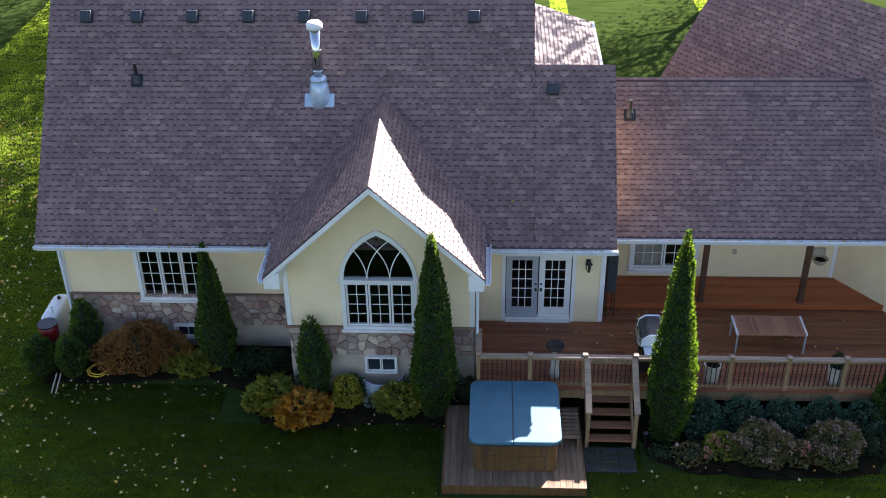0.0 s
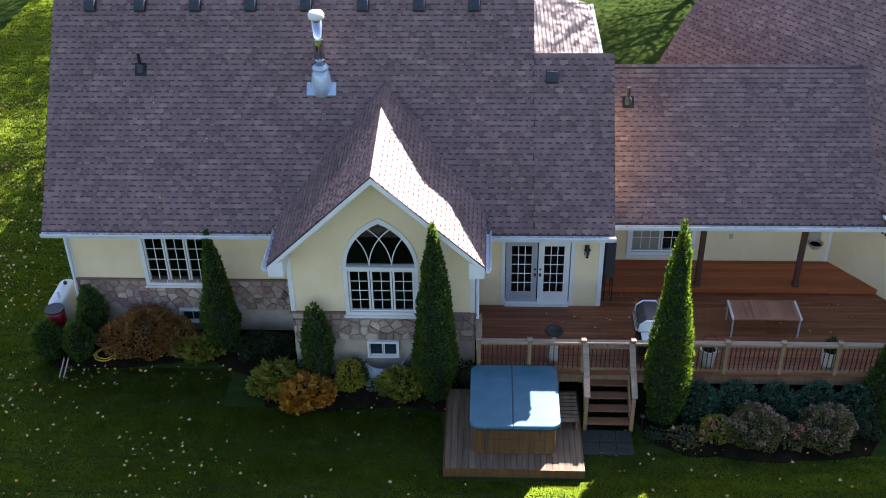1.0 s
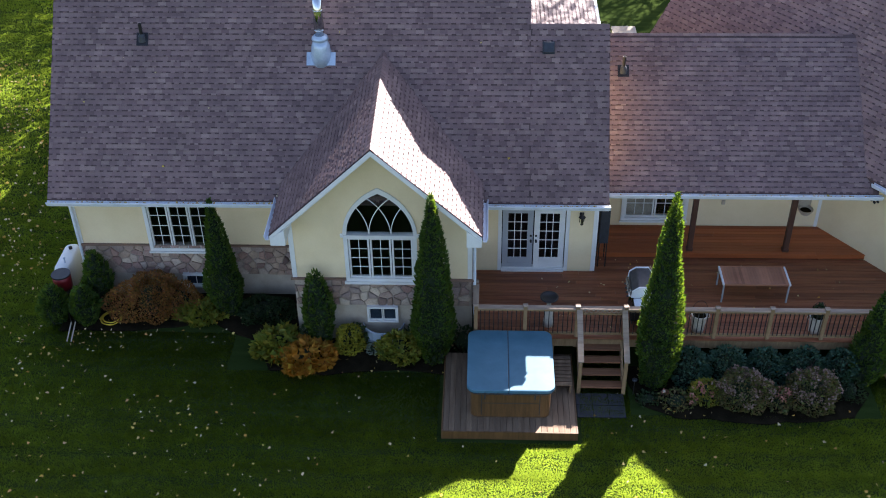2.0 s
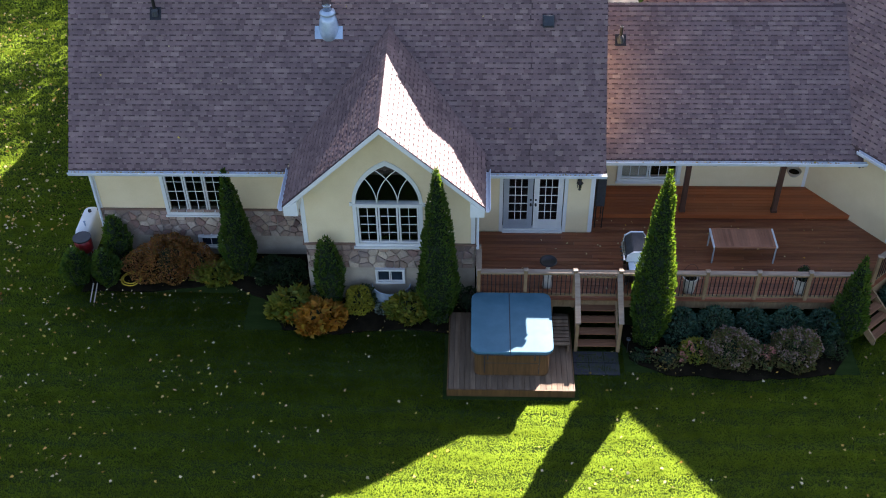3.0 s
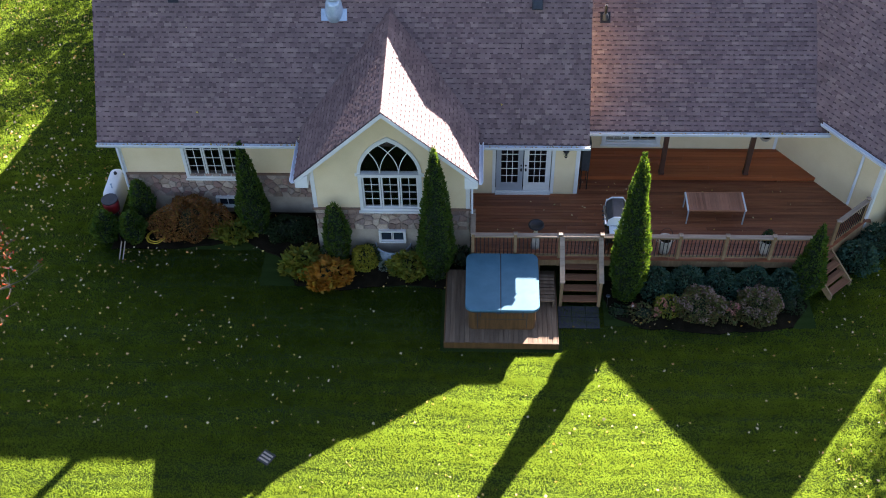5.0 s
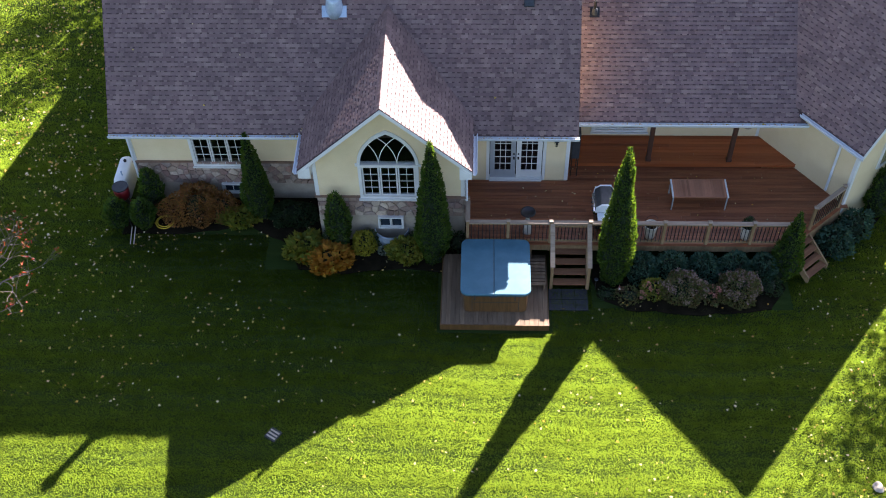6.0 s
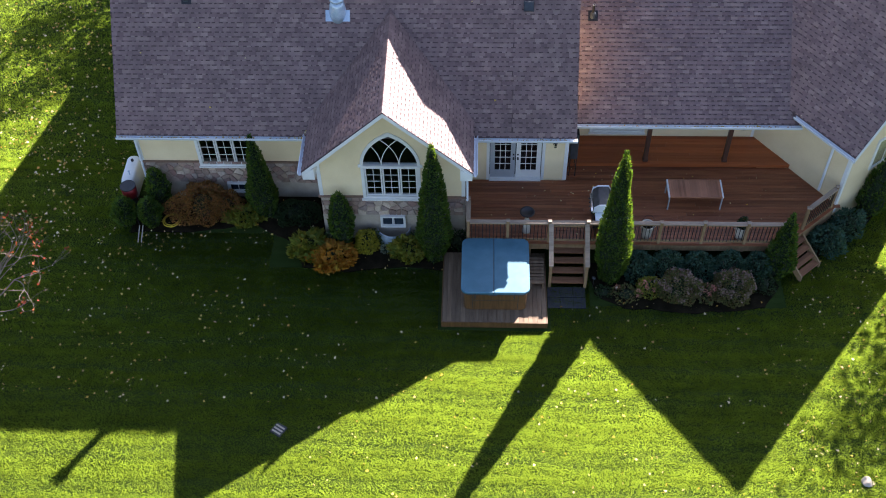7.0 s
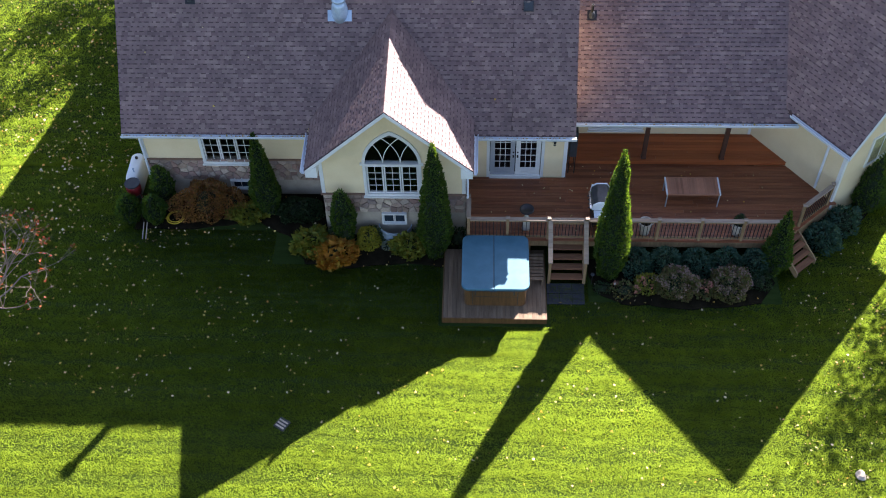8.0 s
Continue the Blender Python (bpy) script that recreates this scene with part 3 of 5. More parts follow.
def arch_points(half, spring, top, n=14):
    out = [(GX - arch_half(spring + (top - spring) * i / n, half, spring, top), spring + (top - spring) * i / n) for i in range(n)]
    out.append((GX, top))
    return out + [(2 * GX - x, z) for x, z in out[-2::-1]]


outer, inner = arch_points(A_HALF + 0.035, A_SPRING, A_TOP + 0.05), arch_points(A_HALF - 0.06, A_SPRING, A_TOP - 0.10)
bm = bmesh.new()
for (a, b, c, d) in zip(outer, outer[1:], inner[1:], inner):
    add_prism(bm, [(a[0], -0.05, a[1]), (b[0], -0.05, b[1]), (c[0], -0.05, c[1]), (d[0], -0.05, d[1])], (0, 0.15, 0))
bmesh.ops.recalc_face_normals(bm, faces=bm.faces)
part("arch_frame", bm, m_white, arch)
for x in (GX - A_HALF - 0.06, GX + A_HALF + 0.06):
    part("arch_cap", box(x - 0.035, x + 0.035, -0.065, -0.01, A_SPRING - 0.02, A_SPRING + 0.09, 0.008), m_white, arch)
part("transom", box(GX - A_HALF, GX + A_HALF, -0.05, 0.08, A_SPRING - 0.05, A_SPRING + 0.035), m_white, arch)
part("pane", prism([(x, 0.03, z) for x, z in arch_points(A_HALF - 0.06, A_SPRING, A_TOP - 0.1)], (0, 0.008, 0)), m_glass, arch).visible_shadow = False
# crossing curved bars
hb = A_HALF - 0.075
for sgn in (-1, 1):
    for cx in (0.0, sgn * hb * 0.667):
        pts = []
        for i in range(41):
            z = A_SPRING + 0.03 + (A_TOP - A_SPRING) * i / 40
            w = arch_half(z, hb, A_SPRING, A_TOP - 0.12)
            x = GX + sgn * (w - hb) + (sgn * hb / 3 if cx == 0.0 else -sgn * hb / 3)
            if abs(x - GX) < arch_half(z, hb, A_SPRING, A_TOP - 0.12) + 0.01 and z < A_TOP - 0.12:
                pts.append((x, 0.01, z))
        bm = bmesh.new()
        for a, b in zip(pts, pts[1:]):
            add_tube(bm, a, b, 0.014, n=6)
        if pts:
            part("tracery_bar", bm, m_white, arch)
sw = (2 * A_HALF - 0.16) / 3
for i in range(3):
    a = GX - A_HALF + 0.08 + i * sw
    b = a + sw
    part("sash", frame_bm(a + 0.01, b - 0.01, A_SILL + 0.09, A_SPRING - 0.06, -0.02, 0.05, 0.045), m_white, arch)
    part("pane", box(a + 0.06, b - 0.06, 0.012, 0.02, A_SILL + 0.14, A_SPRING - 0.11), m_glass, arch).visible_shadow = False
    muntins(arch, a + 0.07, b - 0.07, A_SILL + 0.15, A_SPRING - 0.12, 0.008, 2, 4)

# the double doors
dw = part("door_casing", frame_bm(DOOR[0] - 0.10, DOOR[1] + 0.10, DECK, DOOR[3] + 0.08, WALL_Y - 0.045, WALL_Y + 0.12, 0.10), m_white, house)
part("threshold", box(DOOR[0], DOOR[1], WALL_Y - 0.12, WALL_Y + 0.02, DECK + 0.01, DECK + 0.07), m_white, dw)
mid = (DOOR[0] + DOOR[1]) / 2
for a, b, mat, lab, kx in ((DOOR[0] + 0.02, mid - 0.015, m_grey_door, "grey screened door leaf", -0.07), (mid + 0.015, DOOR[1] - 0.02, m_white, "white glazed door leaf", 0.07)):
    dl = part("door", frame_bm(a, b, DECK + 0.08, DOOR[3] - 0.01, WALL_Y - 0.01, WALL_Y + 0.04, 0.15), mat, house, lab)
    part("kick_panel", box(a + 0.15, b - 0.15, WALL_Y, WALL_Y + 0.035, DECK + 0.22, DECK + 0.42, 0.006), mat, dl)
    part("pane", box(a + 0.14, b - 0.14, WALL_Y + 0.018, WALL_Y + 0.026, DECK + 0.42, DOOR[3] - 0.15), m_glass, dl).visible_shadow = False
    muntins(dl, a + 0.15, b - 0.15, DECK + 0.42, DOOR[3] - 0.16, WALL_Y + 0.012, 3, 5, 0.018)
    kxx = mid + kx
    part("door_handle", lathe([(0.0, -0.03), (0.03, -0.03), (0.03, 0.0), (0.012, 0.005), (0.012, 0.03), (0.03, 0.04), (0.03, 0.06), (0.0, 0.07)], 10), m_dark_metal, dl).matrix_basis = pose(kxx, WALL_Y - 0.03, DECK + 1.0, 90)
    part("deadbolt", lathe([(0.0, 0), (0.027, 0.0), (0.027, 0.03), (0.0, 0.035)], 10), m_dark_metal, dl).matrix_basis = pose(kxx, WALL_Y - 0.012, DECK + 1.16, 90)
# garage gable window
gw0 = gc + GM * 1.15 + GD * 0.02
gwm = Matrix.Translation((gw0.x, gw0.y, 0)) @ Matrix(((GM.x, -GD.x, 0, 0), (GM.y, -GD.y, 0, 0), (0, 0, 1, 0), (0, 0, 0, 1)))
gwin = part("window", frame_bm(0, 1.2, 1.9, 3.2, -0.03, 0.03, 0.09), m_white, house, "white gable window")
gwin.matrix_basis = gwm
part("pane", box(0.09, 1.11, -0.008, 0.0, 1.99, 3.11), m_glass, gwin)
part("sash_bar", box(0.58, 0.62, -0.02, 0.0, 1.99, 3.11), m_white, gwin)

# ---- things fixed to the walls ----
lantern = thing("wall_lantern", "dark metal wall lantern beside the doors", "wall lamp", pose(3.22, WALL_Y - 0.03, 2.62))
part("back_plate", box(-0.06, 0.06, -0.02, 0.01, -0.02, 0.30, 0.01), m_dark_metal, lantern)
part("arm", tube((0, -0.02, 0.22), (0, -0.14, 0.28), 0.014), m_dark_metal, lantern)
part("glass", lathe([(0.045, 0.0), (0.075, 0.2), (0.07, 0.21)], 6), m_glass, lantern).matrix_basis = pose(0, -0.14, 0.02)
part("roof", lathe([(0.10, 0.22), (0.04, 0.29), (0.012, 0.34), (0.02, 0.36), (0.0, 0.38)], 6), m_dark_metal, lantern).matrix_basis = pose(0, -0.14, 0.02)
part("base", lathe([(0.0, -0.05), (0.03, -0.02), (0.05, 0.0), (0.03, 0.01)], 6), m_dark_metal, lantern).matrix_basis = pose(0, -0.14, 0.02)

basket = thing("wall_planter", "pale half-round wall planter with dark opening", "planter", pose(9.64, PORCH_Y - 0.02, 1.88))
part("bowl", lathe([(0.02, -0.20), (0.12, -0.16), (0.20, -0.04), (0.21, 0.0), (0.18, 0.0), (0.12, -0.10), (0.0, -0.14)], 16), m_concrete, basket).matrix_basis = pose(0, -0.19, 0)
part("back", box(-0.17, 0.17, -0.02, 0.0, -0.1, 0.22, 0.02), m_concrete, basket)
part("soil", lathe([(0.0, -0.07), (0.17, -0.07), (0.17, -0.05), (0.0, -0.04)], 14), m_mulch, basket).matrix_basis = pose(0, -0.19, 0)
outlet = thing("outlet_box", "small grey electrical outlet box on the wall", "outlet", pose(7.37, PORCH_Y - 0.03, 1.96))
part("cover", box(-0.05, 0.05, -0.03, 0.01, -0.07, 0.07, 0.008), m_concrete, outlet)
wp = gc - GD * 2.2 - GM * 0.03
leafdec = thing("wall_ornament", "dark metal leaf ornament on the garage wall", "ornament", Matrix.Translation((wp.x, wp.y, 2.95)) @ gwm.to_3x3().to_4x4() @ pose(0, 0, 0, 0, 0, 90))
for k in range(7):
    an = k * 0.9
    part("metal_leaf", lathe([(0.0, 0), (0.05, 0.006), (0.0, 0.016)], 6), m_dark_metal, leafdec).matrix_basis = pose(0.13 * math.cos(an), -0.01, 0.13 * math.sin(an), 90)

# ---- roof fittings ----
TILT = math.degrees(math.atan(PITCH))


def on_main(x, y, lift=0.02):
    return pose(x, y, mz(y) + lift, TILT)


def box_vent(m):
    v = thing("roof_vent", "black square box vent on the shingle roof", "roof vent", m, "roof vents")
    part("flange", box(-0.155, 0.155, -0.155, 0.17, 0.0, 0.012), m_dark_plastic, v)
    bm = bmesh.new()
    add_prism(bm, [(-0.115, -0.115, 0.01), (0.115, -0.115, 0.01), (0.115, 0.115, 0.01), (-0.115, 0.115, 0.01)], (0, 0, 0.08))
    bmesh.ops.recalc_face_normals(bm, faces=bm.faces)
    part("throat", bm, m_dark_metal, v)
    part("cap", box(-0.14, 0.14, -0.15, 0.14, 0.085, 0.145, 0.018), m_dark_plastic, v)
    return v


vent = box_vent(on_main(-9.54, 4.50))
for x in (-8.25, -6.83, -5.41, -3.99, -2.55, -1.12, 0.27):
    copy_thing(vent, on_main(x, 4.50))
copy_thing(vent, on_main(2.23, 3.32))


def vent_pipe(x, y, z, tilt):
    v = thing("vent_pipe", "dark plumbing vent pipe on the shingle roof", "vent pipe", pose(x, y, z), "plumbing vents")
    part("flashing", box(-0.15, 0.15, -0.16, 0.18, 0.0, 0.012), m_dark_metal, v).matrix_basis = pose(0, 0, 0.02, tilt)
    part("boot", lathe([(0.11, -0.02), (0.09, 0.12), (0.055, 0.18), (0.0, 0.18)], 12), m_dark_plastic, v)
    part("pipe", lathe([(0.045, 0.0), (0.045, 0.46), (0.03, 0.46), (0.03, 0.40), (0.0, 0.40)], 12), m_dark_metal, v)


vent_pipe(-8.17, 3.44, mz(3.44), TILT)
vent_pipe(4.32, 4.42, P_Z + P_PITCH * (4.42 - P_Y), math.degrees(math.atan(P_PITCH)))

FY = 3.22
flue = thing("chimney_flue", "shiny steel chimney flue with white cap and flashing", "chimney", pose(-3.55, FY, mz(FY)))
part("flashing", box(-0.37, 0.37, -0.32, 0.02, 0.0, 0.015), m_galv, flue, "bright galvanised flashing sheet").matrix_basis = pose(0, 0, 0.03, TILT)
part("cone", lathe([(0.26, -0.26), (0.265, 0.02), (0.23, 0.26), (0.165, 0.44), (0.0, 0.44)], 24), m_galv, flue, "", True)
part("collar", lathe([(0.14, 0.42), (0.22, 0.43), (0.20, 0.49), (0.14, 0.54)], 24), m_galv, flue, "", True)
part("pipe", lathe([(0.125, 0.4), (0.125, 1.78), (0.0, 1.78)], 24), m_steel, flue, "", True)
for z in (0.66, 1.20):
    part("band", lathe([(0.126, z), (0.134, z + 0.005), (0.134, z + 0.03), (0.126, z + 0.035)], 24), m_steel, flue, "", True)
part("cap", lathe([(0.15, 1.74), (0.20, 1.76), (0.20, 1.86), (0.16, 1.92), (0.0, 1.94)], 24), m_white, flue, "white metal rain cap", True)
# ---- deck with railing, stairs and gate ----
DX0, DY0 = 0.42, -0.98
CORNER = (10.35, -1.0)   # where the front edge turns
OUT_E = (12.30, 0.70)    # where the angled edge meets the garage


def deck_right(y):
    if y < OUT_E[1]:
        return CORNER[0] + (y - CORNER[1]) * (OUT_E[0] - CORNER[0]) / (OUT_E[1] - CORNER[1]) - 0.10
    return gc.x - 0.75 * (y - gc.y) + 0.10


adir = Vector((OUT_E[0] - CORNER[0], OUT_E[1] - CORNER[1], 0)).normalized()
aout = Vector((adir.y, -adir.x, 0))
cpt = Vector((CORNER[0], CORNER[1], 0))
deck = thing("deck", "brown stained wooden deck along the house", "deck")
part("skirt_board", box(DX0, 10.30, DY0 - 0.03, DY0, 0.70, 0.93), m_cedar, deck)
part("edge_plank", prism([cpt + UP * DECK - aout * 0.10, cpt + UP * DECK + aout * 0.05, cpt + adir * 2.58 + UP * DECK + aout * 0.05, cpt + adir * 2.58 + UP * DECK - aout * 0.14], (0, 0, -0.03)), m_deck, deck)
part("skirt_board", box(DX0 - 0.03, DX0, DY0, 0.0, 0.45, 0.93), m_cedar, deck)
part("skirt_board", prism([cpt + UP * 0.45, cpt + UP * 0.93, cpt + adir * 2.55 + UP * 0.93, cpt + adir * 2.55 + UP * 0.45], aout * 0.03), m_cedar, deck)
for x in (0.6, 2.4, 5.2, 7.8, 10.0):
    part("footing_post", box(x - 0.07, x + 0.07, DY0 + 0.05, DY0 + 0.19, 0.0, 0.90), m_cedar, deck)
part("joist", box(DX0 + 0.05, 9.9, DY0 + 0.05, 1.6, 0.78, DECK - 0.04), m_bark, deck)
part("joist", box(3.7, 9.9, 1.6, 3.7, 0.78, DECK - 0.04), m_bark, deck)
part("riser_board", box(WX1 + 0.03, deck_right(2.42) - 0.02, 2.405, 2.425, DECK + 0.005, PLAT - 0.005), m_platform, deck)


def railing_run(parent, posts, z0=DECK, cap=True, tall=0.95, last=True):
    """Posts with caps, rails, and balusters between them."""
    for p in posts if last else posts[:-1]:
        q = part("post", box(-0.045, 0.045, -0.045, 0.045, -0.35, tall + 0.02, 0.004), m_cedar, parent)
        q.matrix_basis = pose(p[0], p[1], z0)
        part("post_cap", box(-0.065, 0.065, -0.065, 0.065, tall + 0.02, tall + 0.06, 0.012), m_rail_top, q)
    for a, b in zip(posts, posts[1:]):
        a, b = Vector((a[0], a[1], z0)), Vector((b[0], b[1], z0))
        d = (b - a).normalized()
        m = Matrix.Translation(a) @ d.to_track_quat("X", "Z").to_matrix().to_4x4()
        ln = (b - a).length
        for nm, mt, w, za, zb in (("top_rail", m_rail_top, 0.075, tall - 0.05, tall - 0.01), ("upper_rail", m_cedar, 0.022, tall - 0.14, tall - 0.06), ("bottom_rail", m_cedar, 0.024, 0.06, 0.14)):
            part(nm, box(0.05, ln - 0.05, -w, w, za, zb, 0.004), mt, parent).matrix_basis = m
        n = max(2, round(ln / 0.115))
        first = None
        for i in range(1, n):
            if first is None:
                first = part("baluster", box(-0.010, 0.010, -0.010, 0.010, 0.12, tall - 0.12), m_dark_metal, parent)
                o = first
            else:
                o = first.copy()
                scene.collection.objects.link(o)
            o.matrix_basis = m @ pose(ln * i / n, -0.034, 0)


RY = -0.93
railing = thing("deck_railing", "weathered timber deck railing with dark balusters", "railing")
railing_run(railing, [(0.46, 0.0), (0.46, RY), (1.70, RY), (3.00, RY)])
railing_run(railing, [(4.20, RY), (5.33, RY), (6.46, RY), (7.80, RY), (9.14, RY), (10.30, RY)])
a1 = cpt + adir * 1.02 - aout * 0.05
a2 = cpt + adir * 2.45 - aout * 0.05
railing_run(railing, [(a1.x, a1.y), (a2.x, a2.y)])

gate = thing("deck_gate", "low wooden gate with lattice top at the stairs", "gate")
part("gate_rail", box(3.07, 4.13, RY - 0.07, RY + 0.07, 1.88, 1.92, 0.004), m_rail_top, gate)
part("gate_rail", box(3.07, 4.13, RY - 0.02, RY + 0.02, 1.70, 1.75), m_cedar, gate)
part("gate_rail", box(3.07, 4.13, RY - 0.02, RY + 0.02, 1.04, 1.11), m_cedar, gate)
for i in range(10):
    x = 3.12 + i * 0.108
    part("gate_baluster", box(x - 0.010, x + 0.010, RY - 0.012, RY + 0.012, 1.10, 1.71), m_dark_metal, gate)
for i in range(9):
    x = 3.10 + i * 0.112
    for s in (-1, 1):
        part("lattice_strip", prism([(x + 0.055 - s * 0.055, RY - 0.012 * (s > 0), 1.745), (x + 0.085 - s * 0.055, RY - 0.012 * (s > 0), 1.745), (x + 0.085 + s * 0.055, RY - 0.012 * (s > 0), 1.885), (x + 0.055 + s * 0.055, RY - 0.012 * (s > 0), 1.885)], (0, 0.01, 0)), m_rail_top, gate)


def stairs(name, label, m, width, n, tread=0.25, rails=True, top=DECK):
    """Steps going down along -y from the deck's edge; x runs along the edge."""
    st = thing(name, label, "stairs", m)
    rise = top / (n + 1)
    for i in range(n):
        z = top - rise * (i + 1)
        for k in range(2):
            y1 = -tread * i - k * (tread / 2)
            part("tread", box(0.03, width - 0.03, y1 - tread / 2 + 0.006, y1 + 0.004, z - 0.04, z, 0.004), m_stair, st)
        if i == 0 or not rails:
            part("riser", box(0.04, width - 0.04, -0.002, 0.018, z - 0.005, z + rise - 0.045), m_platform, st)
    ln = tread * n
    for x in (-0.02, width - 0.03):
        part("stringer", prism([(x, 0.02, top - 0.05), (x, 0.02, top - 0.35), (x, -ln + 0.05, 0.0), (x, -ln - 0.02, 0.0), (x, -ln - 0.02, rise + 0.02)], (0.05, 0, 0)), m_cedar, st)
    if rails:
        for x in (-0.01, width + 0.01):
            part("newel_post", box(x - 0.045, x + 0.045, -ln - 0.06, -ln + 0.03, 0.0, 1.12, 0.004), m_cedar, st)
            a, b = Vector((x, 0.06, top + 0.90)), Vector((x, -ln - 0.12, 1.13))
            part("handrail", prism([a + Vector((-0.07, 0, 0)), a + Vector((0.07, 0, 0)), a + Vector((0.07, 0, 0.04)), a + Vector((-0.07, 0, 0.04))], b - a), m_rail_top, st)
            part("side_rail", prism([a + Vector((-0.02, 0, -0.10)), a + Vector((0.02, 0, -0.10)), a + Vector((0.02, 0, -0.02)), a + Vector((-0.02, 0, -0.02))], b - a), m_cedar, st)
    return st


stairs("deck_stairs", "brown wooden stairs from the deck to the lawn", pose(3.06, DY0, 0), 1.10, 4)
ang = math.degrees(math.atan2(adir.y, adir.x))
stairs("deck_stairs", "angled wooden side stairs without handrails", pose(cpt.x + adir.x * 0.06, cpt.y + adir.y * 0.06, 0, 0, 0, ang), 0.92, 4, 0.23, False)

for x in (6.34, 8.97):
    p = thing("porch_post", "dark stained square post holding the porch roof", "post", pose(x, 2.56, PLAT), "porch posts")
    part("shaft", box(-0.07, 0.07, -0.07, 0.07, 0.0, 2.36, 0.008), m_porch_post, p)
    part("base", box(-0.085, 0.085, -0.085, 0.085, 0.0, 0.10, 0.008), m_porch_post, p)

# ---- hot tub on its own low platform ----
pad = thing("tub_platform", "low weathered wooden platform under the hot tub", "platform")
part("edge_board", box(-0.34, 2.94, -3.62, -3.585, 0.0, 0.25), m_spa_side, pad)
part("edge_board", box(-0.34, -0.305, -3.585, -0.80, 0.0, 0.25), m_spa_side, pad)
part("edge_board", box(2.905, 2.94, -3.585, -0.80, 0.0, 0.25), m_spa_side, pad)
part("frame", box(-0.30, 2.90, -3.58, -0.82, 0.0, 0.20), m_bark, pad)


def rounded(x0, x1, y0, y1, r, n=5):
    out = []
    for cx, cy, a0 in ((x1 - r, y1 - r, 0), (x0 + r, y1 - r, 90), (x0 + r, y0 + r, 180), (x1 - r, y0 + r, 270)):
        out += [(cx + r * math.cos(radians(a0 + 90 * i / n)), cy + r * math.sin(radians(a0 + 90 * i / n))) for i in range(n + 1)]
    return out


def soft_slab(outline, z0, z1, edge=0.03):
    """A slab with a rounded rim."""
    bm = bmesh.new()
    cx = sum(p[0] for p in outline) / len(outline)
    cy = sum(p[1] for p in outline) / len(outline)

    def ring(z, inset):
        vs = []
        for x, y in outline:
            d = math.hypot(x - cx, y - cy)
            k = (d - inset) / d
            vs.append(bm.verts.new((cx + (x - cx) * k, cy + (y - cy) * k, z)))
        return vs

    rings = [ring(z0, edge), ring(z0 + edge, 0.0), ring(z1 - edge, 0.0), ring(z1 - edge * 0.3, edge * 0.35), ring(z1, edge * 1.2)]
    for a, b in zip(rings, rings[1:]):
        for i in range(len(a)):
            j = (i + 1) % len(a)
            bm.faces.new((a[i], a[j], b[j], b[i]))
    bm.faces.new(rings[0][::-1])
    bm.faces.new(rings[-1])
    return bm


tub = thing("hot_tub", "wood-sided hot tub under a closed blue-grey cover", "hot tub")
part("cabinet", soft_slab(rounded(0.36, 2.28, -3.12, -1.12, 0.16), 0.25, 1.06, 0.02), m_spa_side, tub)
part("plinth", soft_slab(rounded(0.40, 2.24, -3.08, -1.16, 0.16), 0.25, 0.33, 0.01), m_dark_plastic, tub)
for x in (0.62, 2.02):
    part("corner_trim", box(x - 0.01, x + 0.01, -3.128, -3.112, 0.34, 1.0), m_dark_plastic, tub)
part("panel_line", box(0.64, 2.00, -3.126, -3.114, 0.72, 0.735), m_dark_plastic, tub)
part("lip", soft_slab(rounded(0.31, 2.33, -3.17, -1.07, 0.2), 1.04, 1.12, 0.02), m_dark_plastic, tub)
xm = 1.27
left_half = [p for p in rounded(0.27, 2 * xm - 0.27, -3.21, -1.03, 0.22) if p[0] <= xm]
right_half = [p for p in rounded(2 * xm - 2.37, 2.37, -3.21, -1.03, 0.22) if p[0] > xm]
lo = [(xm - 0.008, -1.03)] + left_half + [(xm - 0.008, -3.21)]
ro = [(xm + 0.008, -3.21)] + right_half[len(right_half) // 2:] + right_half[:len(right_half) // 2] + [(xm + 0.008, -1.03)]
part("cover_half", soft_slab(lo, 1.12, 1.23, 0.025), m_cover, tub)
part("cover_half", soft_slab(ro, 1.12, 1.23, 0.025), m_cover, tub)
part("cover_hinge", box(xm - 0.012, xm + 0.012, -3.18, -1.06, 1.13, 1.218), m_dark_plastic, tub)
part("strap", box(xm - 0.13, xm + 0.10, -3.235, -3.205, 1.10, 1.14, 0.008), m_dark_plastic, tub)
for x in (0.7, 1.9):
    part("strap", box(x - 0.02, x + 0.02, -3.225, -3.20, 0.95, 1.16), m_dark_plastic, tub)

step = thing("tub_step", "slatted wooden step beside the hot tub", "step")
for i in range(8):
    y = -2.28 + i * 0.135
    part("slat", box(2.40, 2.86, y, y + 0.105, 0.52, 0.55, 0.003), m_spa_board, step)
for x in (2.42, 2.80):
    part("side_board", box(x, x + 0.04, -2.26, -1.24, 0.25, 0.52), m_spa_board, step)

pad2 = thing("stone_pad", "dark grey stone pad at the foot of the stairs", "paving")
for i in range(3):
    for j in range(2):
        part("paver", box(2.98 + i * 0.40, 3.372 + i * 0.40, -2.85 + j * 0.42, -2.438 + j * 0.42, 0.0, 0.03, 0.006), m_paver, pad2)

